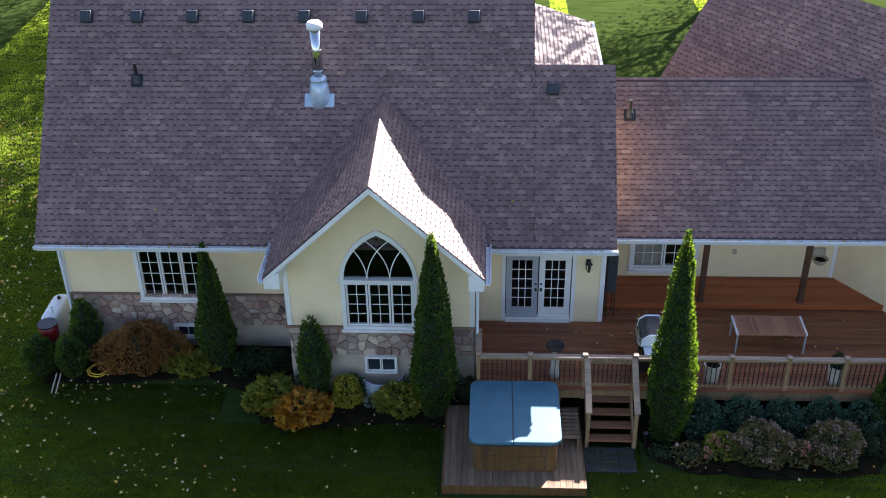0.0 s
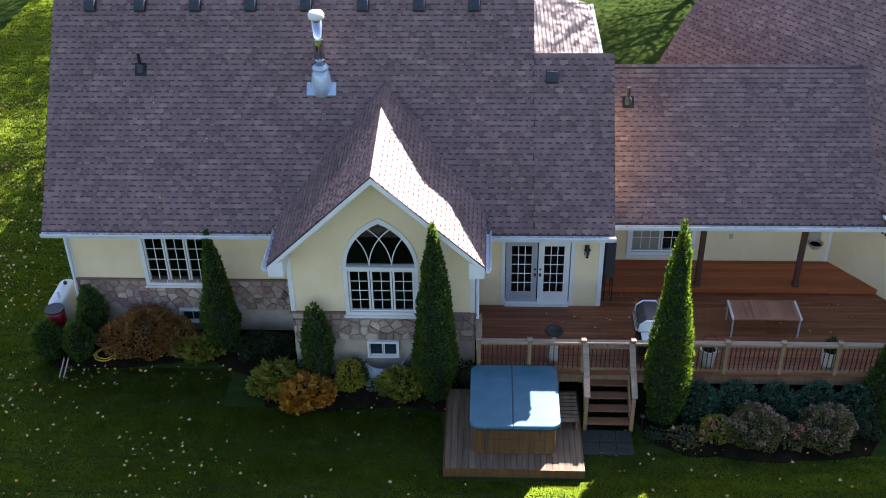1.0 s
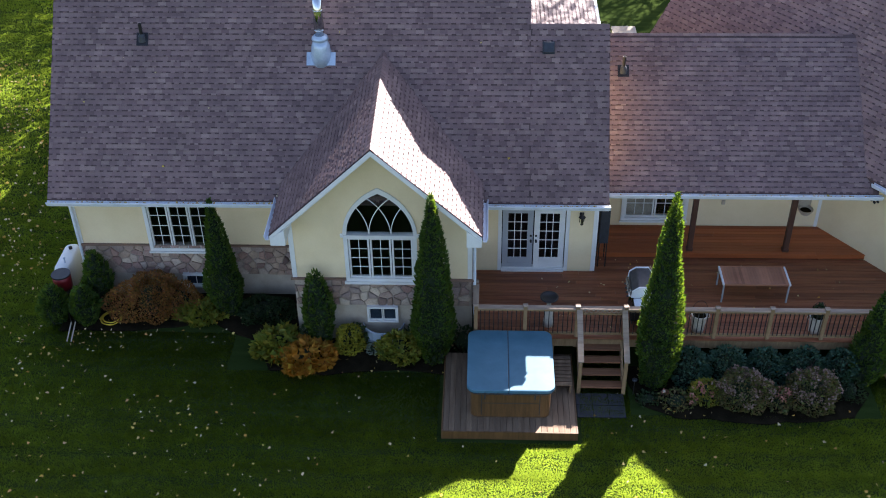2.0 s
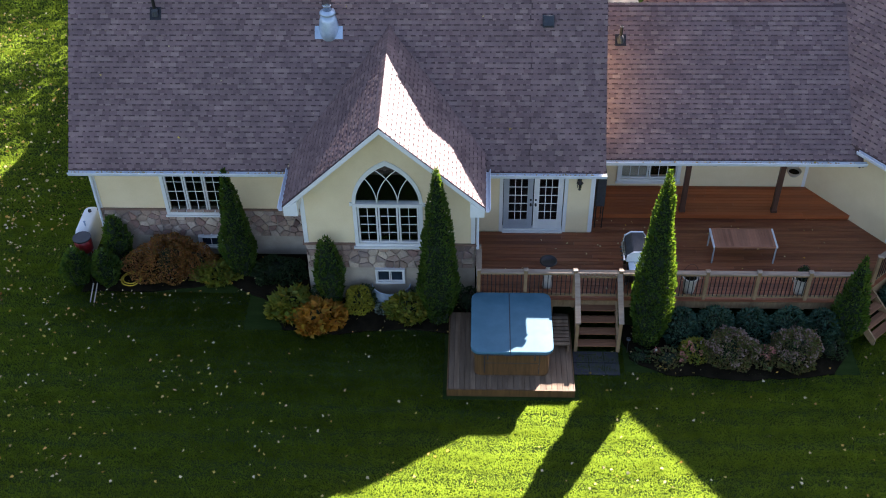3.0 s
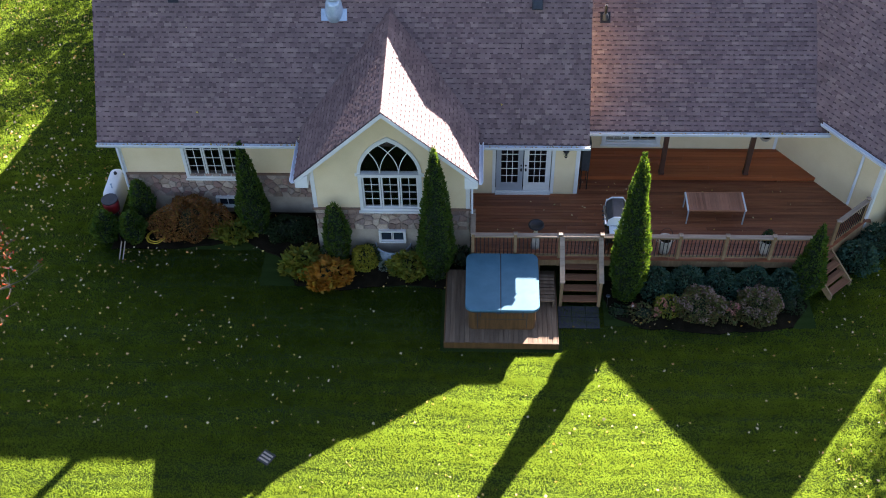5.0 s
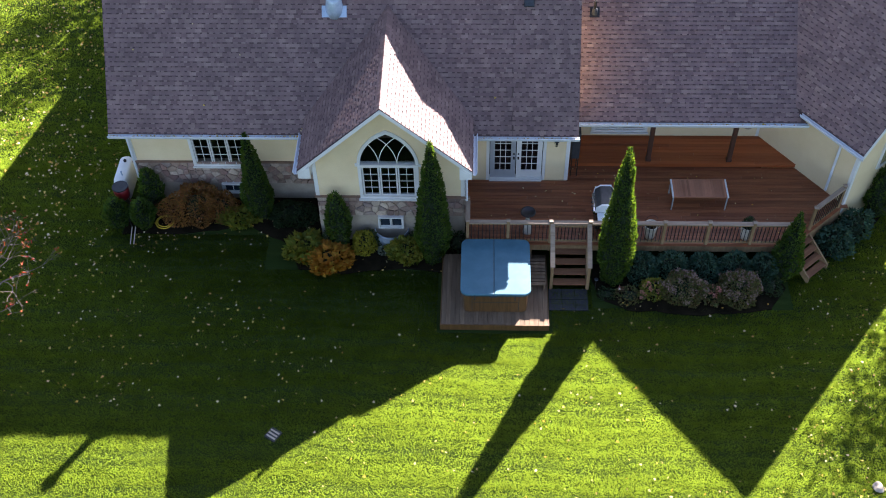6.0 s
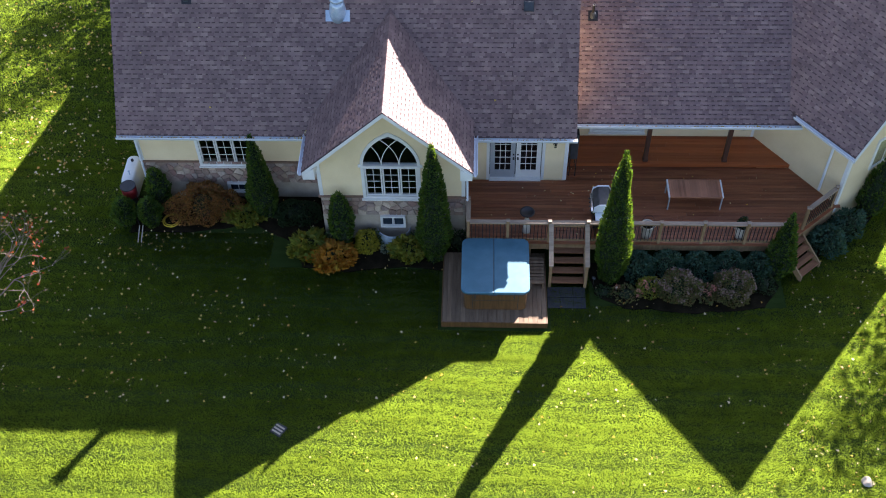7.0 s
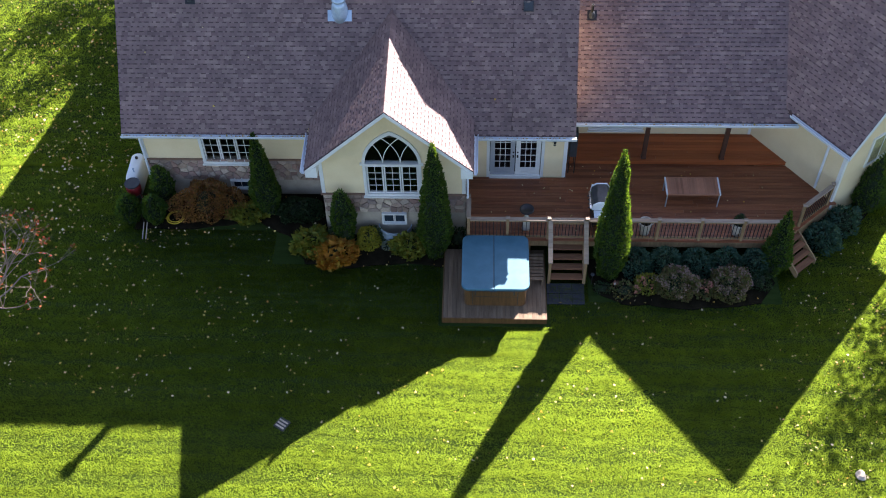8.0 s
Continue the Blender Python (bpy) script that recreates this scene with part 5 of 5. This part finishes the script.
for xg_, sg_ in ((GX - GW + 0.35, 101), (GX - 0.75, 102), (GX + 0.85, 103), (GX + GW - 0.2, 104)):
    shrub("groundcover", xg_, -0.38, 0.42, 0.28, 0.8, 260, 0.11, m_dark_cover, "dark low groundcover against the foundation", sg_)


# ---- bare shrub with red leaves, over the lawn ----
def branchy(x, y, h, spread, seed, label, lean=(0, 0), leaves=60):
    t = thing("sumac_tree", label, "tree", pose(x, y, 0))
    r = random.Random(seed)
    tips = []
    part("trunk", tube((0, 0, -0.1), (lean[0] * 0.3, lean[1] * 0.3, h * 0.35), 0.07, 0.05), m_bark, t)
    base = Vector((lean[0] * 0.3, lean[1] * 0.3, h * 0.33))

    def grow(wood, p, d, ln, rad, depth):
        q = p
        for _ in range(3):
            d = (d + Vector((r.uniform(-0.3, 0.3), r.uniform(-0.3, 0.3), r.uniform(-0.12, 0.22)))).normalized()
            n_ = q + d * ln / 3
            add_tube(wood, q, n_, rad, rad * 0.82, 5, False)
            q, rad = n_, rad * 0.82
        if depth == 0:
            for _ in range(4):
                dd = (d + Vector((r.uniform(-1, 1), r.uniform(-1, 1), r.uniform(-0.5, 0.7)))).normalized()
                e = q + dd * r.uniform(0.15, 0.35)
                add_tube(wood, q, e, rad * 0.6, 0.003, 4, False)
                tips.append(e)
            return
        for _ in range(3):
            dd = (d + Vector((r.uniform(-0.9, 0.9), r.uniform(-0.9, 0.9), r.uniform(-0.3, 0.4)))).normalized()
            grow(wood, q, dd, ln * 0.68, rad * 0.75, depth - 1)

    for k in range(14):
        a = k * 0.45 + r.uniform(-0.3, 0.3)
        d = Vector((math.cos(a) + lean[0] * 0.5, math.sin(a) + lean[1] * 0.5, 0.9)).normalized()
        wood = bmesh.new()
        grow(wood, base, d, spread, 0.035, 2)
        part("branch", wood, m_twig, t)
    pts = np.array([tips[r.randrange(len(tips))] for _ in range(leaves)])
    v, f = leaf_mesh(pts, np.zeros((leaves, 3)) + (0, 0, -0.6), 0.13, seed, 0.35, 0.9, 1.2)
    bulk("red_leaves", v, f, m_red_leaf, t)


branchy(-14.5, -4.3, 3.4, 1.6, 5, "nearly bare sumac tree with curled red leaves", (0.6, 0.4), 330)
branchy(-15.3, -6.6, 2.9, 1.35, 8, "nearly bare sumac tree with a few red leaves", (0.6, 0.3), 200)


# ---- trees beyond the house and the garage, whose shade falls on the lawn ----
def tree(x, y, h, crown_r, seed, n=900, leaf=0.16):
    t = thing("shade_tree", "broad autumn tree with thinning crown on the lawn", "tree", pose(x, y, 0), "yard trees")
    r = random.Random(seed)
    part("trunk", tube((0, 0, -0.2), (r.uniform(-0.3, 0.3), r.uniform(-0.3, 0.3), h * 0.5), 0.26, 0.16), m_bark, t)
    limbs = bmesh.new()
    pts = []
    for k in range(9):
        a = k * 2.4 + r.uniform(-0.4, 0.4)
        q = Vector((0, 0, h * (0.38 + 0.05 * k)))
        e = Vector((math.cos(a) * crown_r * r.uniform(0.5, 0.9), math.sin(a) * crown_r * r.uniform(0.5, 0.9), h * (0.55 + 0.05 * k)))
        add_tube(limbs, q, e, 0.09, 0.03, 6)
        for _ in range(n // 3):
            pts.append(e + Vector((r.gauss(0, crown_r * 0.24), r.gauss(0, crown_r * 0.24), r.gauss(0, h * 0.07))))
    part("limbs", limbs, m_bark, t)
    p = np.array(pts)
    v, f = leaf_mesh(p, np.zeros_like(p) + (0, 0, 0.3), leaf, seed, 0.7, 1.0)
    bulk("crown", v, f, m_tree_leaf, t)


tree(21.2, 4.5, 11.0, 3.2, 71, 3600)
tree(26.0, 12.0, 12.0, 3.4, 72, 700)
tree(-9.0, 20.5, 9.0, 2.8, 73, 2600)
tree(-13.0, 27.0, 12.0, 3.5, 74, 800)
tree(-5.0, 30.0, 13.0, 3.6, 75, 800)
tree(11.6, 26.8, 17.5, 3.4, 76, 4200)
tree(-12.5, 37.5, 14.0, 4.0, 91, 4200)
tree(-15.5, 41.0, 14.5, 4.0, 92, 4200)
shrub("potted_plant", 5.25, 17.6, 0.3, 0.3, 0.5, 260, 0.12, m_dark_cover, "dark green plant in the clay pot", 62).location.z = 0.45
tree(13.8, 33.0, 12.0, 3.6, 79, 2200)
tree(17.0, 35.5, 12.5, 3.6, 88, 2200)
tree(-6.6, 25.0, 13.0, 3.6, 80, 2600)
tree(-8.4, 35.0, 14.0, 3.8, 87, 4200)
tree(-4.8, 36.5, 13.0, 3.6, 89, 3600)
tree(-11.5, 33.5, 13.5, 3.8, 90, 4200)
tree(16.0, 31.0, 12.0, 3.6, 77, 800)
tree(-22.0, 22.0, 12.0, 3.6, 78, 900)

# ---- grass blades and fallen leaves ----
def scatter_ok(x, y):
    if -0.45 < x < 3.05 and -3.75 < y < 0:
        return False
    if 4.3 < x < 10.4 and y > -2.75:
        return False
    if -10.9 < x < 0.4 and y > (0.1 if x < -6 else -1.35):
        return False
    if y > 1.5 and -10.6 < x < 14:
        return y > 9.5
    if 10.3 < x < 14.8 and y > (x - 12.0):
        return False
    return True


r_ = np.random.RandomState(4)
n_ = 2100000
gx = r_.uniform(-17.5, 15.5, n_)
gy = r_.uniform(-12.5, 3.0, n_)
# the lawn beside and beyond the house, with coarser blades
n2_ = 640000
side_ = r_.uniform(0, 1, n2_) < 0.5
gx = np.concatenate([gx, np.where(side_, r_.uniform(-21.0, -11.2, n2_), r_.uniform(3.5, 16.0, n2_))])
gy = np.concatenate([gy, np.where(side_, 3.0 + 30.0 * r_.uniform(0, 1, n2_) ** 1.5, 10.5 + 24.0 * r_.uniform(0, 1, n2_) ** 1.5)])
far_ = np.concatenate([np.zeros(n_), np.ones(n2_)])
n_ += n2_
# clumped growth, in streaks along the mowing
w_ = np.sin(gy * 5.1 + 0.9 * np.sin(gx * 0.45) + 1.7 * np.sin(gy * 1.3)) * 0.5 + np.sin(gy * 17.0 + gx * 0.5 + np.sin(gx * 1.9)) * 0.35
keep = (r_.uniform(0, 1, n_) < 0.66 + 0.3 * w_)
keep &= np.array([scatter_ok(a, b) for a, b in zip(gx, gy)])
gx, gy, w_, far_ = gx[keep], gy[keep], w_[keep], far_[keep]
k_ = len(gx)
an = r_.normal(-0.25, 0.42, k_)
hh = r_.uniform(0.03, 0.06, k_) * (1 + 0.25 * w_)
wd = r_.uniform(0.006, 0.012, k_) * (1 + 0.9 * far_)
tx, ty = r_.normal(0, 0.020, k_), r_.normal(0, 0.012, k_)
v_ = np.empty((k_, 3, 3))
v_[:, 0] = np.stack([gx - np.cos(an) * wd, gy - np.sin(an) * wd, np.zeros(k_)], 1)
v_[:, 1] = np.stack([gx + np.cos(an) * wd, gy + np.sin(an) * wd, np.zeros(k_)], 1)
v_[:, 2] = np.stack([gx + tx, gy + ty, hh], 1)
grass = bulk("grass", v_.reshape(-1, 3).tolist(), np.arange(3 * k_).reshape(-1, 3).tolist(), m_blade)
tagged(grass, "short mown green grass blades over the lawn", "grass", kind="stuff")


def litter(n, x0, x1, y0, y1, seed, size=0.07, ok=scatter_ok, z=0.05):
    r = np.random.RandomState(seed)
    pts = []
    while len(pts) < n:
        x, y = r.uniform(x0, x1), r.uniform(y0, y1)
        if r.uniform() < 0.35 + 0.65 * (noise.noise((x * 0.35, y * 0.35, 9.0)) + 0.4) and ok(x, y):
            pts.append((x, y, z + r.uniform(0, 0.02)))
    p = np.array(pts)
    return leaf_mesh(p, r.normal(0, 1, (n, 3)) * (1, 1, 0.15), size, seed, 0.8, 0.1, 0.5)


def join_lists(*lots):
    v, f = [], []
    for a, b in lots:
        k = len(v)
        v += a
        f += [[i + k for i in q] for q in b]
    return v, f


v, f = join_lists(
    litter(440, -17, -4, -6.5, 6, 81, 0.09),
    litter(220, -16.5, -9.5, -4.5, 5, 87, 0.09),
    litter(90, -10.8, -4.6, -0.2, 1.6, 88, 0.08, lambda x, y: True, 0.06),
    litter(60, -4.6, 0.3, -1.6, -0.2, 89, 0.08, lambda x, y: True, 0.06),
    litter(50, 4.4, 10.2, -2.9, -1.1, 90, 0.07, lambda x, y: True, 0.06),
    litter(330, -4, 15, -11, -2, 82, 0.09),
    litter(600, -19, -13.2, -1, 16, 83, 0.11),
    litter(260, 10, 15, -9, 1, 84, 0.07),
    litter(450, 4, 16, 9, 18, 85, 0.12),
    litter(70, 0.6, 11, -0.8, 2.3, 86, 0.07, lambda x, y: y < 1.7 or x > 3.8, DECK + 0.006),
)

gut = []
rg = random.Random(3)
for x0g, x1g, yg, zg, kg in ((X0, GX - G_HALF, EAVE_Y - 0.06, EAVE_Z - 0.06, 90), (GX + G_HALF, X1, EAVE_Y - 0.06, EAVE_Z - 0.06, 40), (PX0, 10.8, P_Y - 0.06, P_Z - 0.06, 70)):
    gut += [(rg.uniform(x0g, x1g), yg + rg.uniform(-0.03, 0.03), zg + rg.uniform(0, 0.03)) for _ in range(kg)]
# caught in the valleys and on the slopes
gut += [(GX - G_HALF + 0.05 + rg.uniform(-0.12, 0.14), 0.86 + rg.uniform(-0.08, 0.12), 4.02 + rg.uniform(0, 0.05)) for _ in range(26)]
gut += [(10.6 + rg.uniform(-0.3, 0.3), 2.0 + rg.uniform(-0.3, 0.5), 3.95 + rg.uniform(0, 0.1)) for _ in range(6)]
for _ in range(14):
    xg, yg = rg.uniform(X0, XR), rg.uniform(1.2, 4.2)
    gut.append((xg, yg, mz(yg) + 0.03))
gp = np.array(gut)
v, f = join_lists((v, f), leaf_mesh(gp, np.zeros_like(gp) + (1, 0.2, 0.2), 0.075, 5, 0.8, 0.8, 0.5))
leaves_ = bulk("fallen_leaves", v, f, m_fallen)
tagged(leaves_, "pale and orange fallen leaves on grass and deck", "leaves", kind="stuff")
# ---- pieces of roofs, walls and decks ----
TAB, COURSE = 0.20, 0.142


def tab_verts(u0, u1, lo, t0=0.055, t1=0.215, hi=0.020):
    """One shingle: a full-width upper band and a raised tooth below it, in (along, up, out)."""
    # gaps beside and below the tooth show the dark base as painted shade lines
    a, b = max(u0, u0 + t0), min(u1, u0 + t1)
    v = [(u0, 0.046, 0.008), (u1, 0.046, 0.008), (u1, COURSE + 0.01, 0.004), (u0, COURSE + 0.01, 0.004), (u0, 0.046, 0.0), (u1, 0.046, 0.0)]
    f = [(0, 1, 2, 3), (4, 5, 1, 0)]
    if b - a > 0.03:
        v += [(a, 0.010, hi), (b, 0.010, hi), (b, 0.054, hi - 0.002), (a, 0.054, hi - 0.002), (a, 0.010, 0.0), (b, 0.010, 0.0), (b, 0.054, 0.0), (a, 0.054, 0.0)]
        f += [(6, 7, 8, 9), (10, 11, 7, 6), (11, 12, 8, 7), (13, 10, 6, 9)]
    return v, f


single_tabs = {}
for kind_ in range(4):
    vv, ff = tab_verts(0, TAB, 0, 0.01 + 0.02 * kind_, 0.115 + 0.02 * kind_)
    dd = bpy.data.meshes.new("shingle")
    dd.from_pydata(vv, [], ff)
    dd.materials.append(m_shingle)
    single_tabs[kind_] = dd


def shingle_roof(parent, origin, along, up, width, length, seed, pick=None, keep=None):
    """Courses of shingles on a slope; those inside pick become pieces of their own."""
    r = random.Random(seed)
    along, up = Vector(along).normalized(), Vector(up).normalized()
    out = along.cross(up).normalized()
    origin = Vector(origin) + out * 0.004
    verts, faces = [], []
    rows = int(length / COURSE)
    base = Matrix.Translation(origin) @ Matrix((along, up, out)).transposed().to_4x4()
    for j in range(rows):
        v0 = j * COURSE
        u = -r.uniform(0.0, TAB)
        while u < width:
            a, b = max(0.0, u), min(width, u + TAB)
            if b - a > 0.04:
                whole = b - a > TAB - 0.001
                c = origin + along * ((a + b) / 2) + up * (v0 + COURSE / 2)
                if keep is None or keep(c):
                    k = r.randrange(4)
                    if whole and pick is not None and pick(c):
                        o = new("shingle", single_tabs[k])
                        o.parent = parent
                        o.matrix_basis = base @ Matrix.Translation((u, v0, 0))
                    else:
                        vv, ff = tab_verts(a, b, 0, 0.01 + 0.02 * k + r.uniform(-0.01, 0.02), 0.115 + 0.02 * k + r.uniform(-0.03, 0.03))
                        n0 = len(verts)
                        verts += [origin + along * p + up * (q + v0) + out * w for p, q, w in vv]
                        faces += [tuple(i + n0 for i in g) for g in ff]
            u += TAB
    ob = bulk("shingles", verts, faces, m_shingle_joined, parent)
    tagged(ob, kind="stuff")


MU = Vector((0, 1, PITCH)).normalized()
ML = math.hypot(1, PITCH)
shingle_roof(roof_tall, (X0, EAVE_Y, EAVE_Z), (1, 0, 0), MU, XR - X0, (RIDGE_Y - EAVE_Y) * ML, 1)
shingle_roof(roof_low, (XR, EAVE_Y, EAVE_Z), (1, 0, 0), MU, X1 - XR, (LOW_Y - EAVE_Y) * ML, 2, pick=lambda c: True)
PU = Vector((0, 1, P_PITCH)).normalized()
shingle_roof(roof_porch, (PX0, P_Y, P_Z), (1, 0, 0), PU, P_RX - PX0, (P_RIDGE_Y - P_Y) * math.hypot(1, P_PITCH), 3,
             keep=lambda c: (c - GE).dot(GM) * G_PITCH + GE.z < c.z + 0.15)
GU = (GM + UP * G_PITCH).normalized()
shingle_roof(roof_gar, GE - GD * G_LEN, GD, GU, G_LEN, G_RUN * math.hypot(1, G_PITCH), 4,
             keep=lambda c: c.z > P_Z + P_PITCH * (c.y - P_Y) - 0.15 or c.y > P_RIDGE_Y)
bl = G_HALF * math.hypot(1, G_SL)


def over_main(c):
    return c.z > mz(c.y) - 0.10


shingle_roof(roof_bay[-1], (GX - G_HALF, G_BACK + 0.1, bay_z(G_EAVE, G_BACK + 0.1)), (0, -1, -G_RISE), Vector((1, 0, G_SL)), G_BACK + 0.1 - G_FRONT, bl, 5, keep=over_main)
shingle_roof(roof_bay[1], (GX + G_HALF, G_FRONT, G_EAVE), (0, 1, G_RISE), Vector((-1, 0, G_SL)), G_BACK + 0.1 - G_FRONT, bl, 6, keep=over_main)
shingle_roof(roof_entry, (4.27, 9.0, 4.0), (0, 1, 0), Vector((-3.27, 0, 1.1)), 6.75, 3.3, 7)


def ridge_caps(parent, p, q, slope_a, slope_b, w=0.14):
    """Overlapping folded caps along a ridge; slopes are the ways down its two sides."""
    p, q = Vector(p), Vector(q)
    d = (q - p).normalized()
    a, b = Vector(slope_a).normalized(), Vector(slope_b).normalized()
    s, e, lo = UP * 0.034, d * 0.19 + UP * 0.018, UP * 0.02
    data = bpy.data.meshes.new("ridge_cap")
    data.from_pydata([s + a * w, s, s + b * w, e + b * w, e, e + a * w, s + a * w - lo, s - lo, s + b * w - lo], [],
                     [(0, 1, 4, 5), (1, 2, 3, 4), (6, 7, 1, 0), (7, 8, 2, 1)])
    data.materials.append(m_shingle)
    for i in range(int((q - p).length / 0.15)):
        o = new("ridge_cap", data)
        o.parent = parent
        o.matrix_basis = Matrix.Translation(p + d * (i * 0.15))


ridge_caps(roof_bay[1], (GX, G_FRONT, G_PEAK), (GX, G_BACK + 0.2, bay_z(G_PEAK, G_BACK + 0.2)), (-1, 0, -G_SL), (1, 0, -G_SL))
ridge_caps(roof_low, (XR, LOW_Y, LOW_Z), (X1, LOW_Y, LOW_Z), (0, -1, -PITCH), (0, 1, -PITCH), 0.10)
ridge_caps(roof_porch, (PX0, P_RIDGE_Y, P_RIDGE_Z), (10.25, P_RIDGE_Y, P_RIDGE_Z), (0, -1, -P_PITCH), (0, 1, -P_PITCH), 0.08)
ridge_caps(roof_gar, pk, pk - GD * G_LEN, -GM - UP * G_PITCH, GM - UP * G_PITCH)


# ---- stone veneer ----
def clip(poly, px, pz, nx, nz):
    """The part of a polygon on the near side of a line through (px, pz) with normal (nx, nz)."""
    out = []
    for i, p in enumerate(poly):
        q = poly[(i + 1) % len(poly)]
        dp, dq = (p[0] - px) * nx + (p[1] - pz) * nz, (q[0] - px) * nx + (q[1] - pz) * nz
        if dp <= 0:
            out.append(p)
        if (dp < 0 < dq) or (dq < 0 < dp):
            k = dp / (dp - dq)
            out.append((p[0] + (q[0] - p[0]) * k, p[1] + (q[1] - p[1]) * k))
    return out


def stone_shape(poly, r):
    """An irregular split stone on a polygon about its middle, standing proud of the wall."""
    dp, n = r.uniform(0.03, 0.06), len(poly)
    verts = [(x * 0.96, 0.0, z * 0.96) for x, z in poly] + [(x * 0.93, -dp * 0.7, z * 0.92) for x, z in poly]
    verts += [(x * 0.76, -dp * r.uniform(0.9, 1.1), z * 0.74) for x, z in poly]
    faces = []
    for k in range(n):
        j = (k + 1) % n
        faces += [(j, k, n + k, n + j), (n + j, n + k, 2 * n + k, 2 * n + j)]
    faces.append(tuple(range(3 * n - 1, 2 * n - 1, -1)))
    data = bpy.data.meshes.new("stone")
    data.from_pydata(verts, [], [f[::-1] for f in faces])
    data.materials.append(m_stone)
    return data


def stone_wall(x0, x1, z0, z1, m, seed, skip=None):
    """Random rubble: cells round scattered middles, each cut back for the joint."""
    r = random.Random(seed)
    sites = []
    rows = max(2, round((z1 - z0) / 0.19))
    for j in range(rows):
        x = x0 - 0.3 + r.uniform(0, 0.3)
        while x < x1 + 0.3:
            sites.append((x, z0 + (j + 0.5 + r.uniform(-0.34, 0.34)) * (z1 - z0) / rows))
            x += r.choice((0.16, 0.21, 0.26, 0.32, 0.38))
    for sx, sz in sites:
        poly = [(x0, z0), (x1, z0), (x1, z1), (x0, z1)]
        for qx, qz in sites:
            d = math.hypot(qx - sx, qz - sz)
            if 0 < d < 1.1 and poly:
                nx, nz = (qx - sx) / d, (qz - sz) / d
                poly = clip(poly, sx + nx * (d / 2 - 0.007), sz + nz * (d / 2 - 0.007), nx, nz)
        if len(poly) < 3:
            continue
        cx, cz = sum(p[0] for p in poly) / len(poly), sum(p[1] for p in poly) / len(poly)
        if max(p[0] for p in poly) - min(p[0] for p in poly) < 0.05 or (skip and skip(cx, cz)):
            continue
        o = new("stone", stone_shape([(px - cx, pz - cz) for px, pz in poly], r))
        o.parent = house
        o.matrix_basis = m @ pose(cx, 0, cz)


stone_wall(WX0, GX - GW, 0.73, 1.70, pose(0, WALL_Y - 0.012, 0), 21)
stone_wall(GX - GW, GX + GW, 1.17, 2.02, pose(0, -0.012, 0), 22, lambda x, z: z > 1.95 and abs(x - GX) < 0.1)
stone_wall(0.05, 1.75, 1.17, 2.02, Matrix.Translation((GX + GW + 0.012, 0, 0)) @ pose(0, 0, 0, 0, 0, 90), 23)


# ---- deck boards ----
def boards(parent, x0f, x1f, y0, y1, z, w, mat, seed, name="plank", longest=4.2):
    r = random.Random(seed)
    n = max(1, round((y1 - y0) / w))
    w = (y1 - y0) / n
    for i in range(n):
        ya, yb = y0 + i * w + 0.004, y0 + (i + 1) * w - 0.004
        x, xe = x0f((ya + yb) / 2), x1f((ya + yb) / 2)
        first = True
        while x < xe - 0.02:
            nx = min(xe, x + (r.uniform(1.2, longest) if first else longest))
            if xe - nx < 0.5:
                nx = xe
            o = part(name, box(x + 0.002, nx - 0.002, ya, yb, z - 0.032, z + r.uniform(-0.0015, 0.0015), 0.003), mat, parent)
            x, first = nx, False


boards(deck, lambda y: DX0, deck_right, DY0 - 0.04, WALL_Y - 0.05, DECK, 0.14, m_deck, 1)
boards(deck, lambda y: WX1 + 0.04, deck_right, WALL_Y - 0.05, 2.40, DECK, 0.14, m_deck, 2)
boards(deck, lambda y: WX1 + 0.04, deck_right, 2.39, PORCH_Y - 0.02, PLAT, 0.14, m_platform, 3)
r3 = random.Random(9)
for i in range(23):
    xa = -0.30 + i * 0.1392
    part("plank", box(xa + 0.003, xa + 0.1392 - 0.003, -3.60, -0.82, 0.205, 0.250 + r3.uniform(-0.002, 0.002), 0.003), m_spa_board, pad)
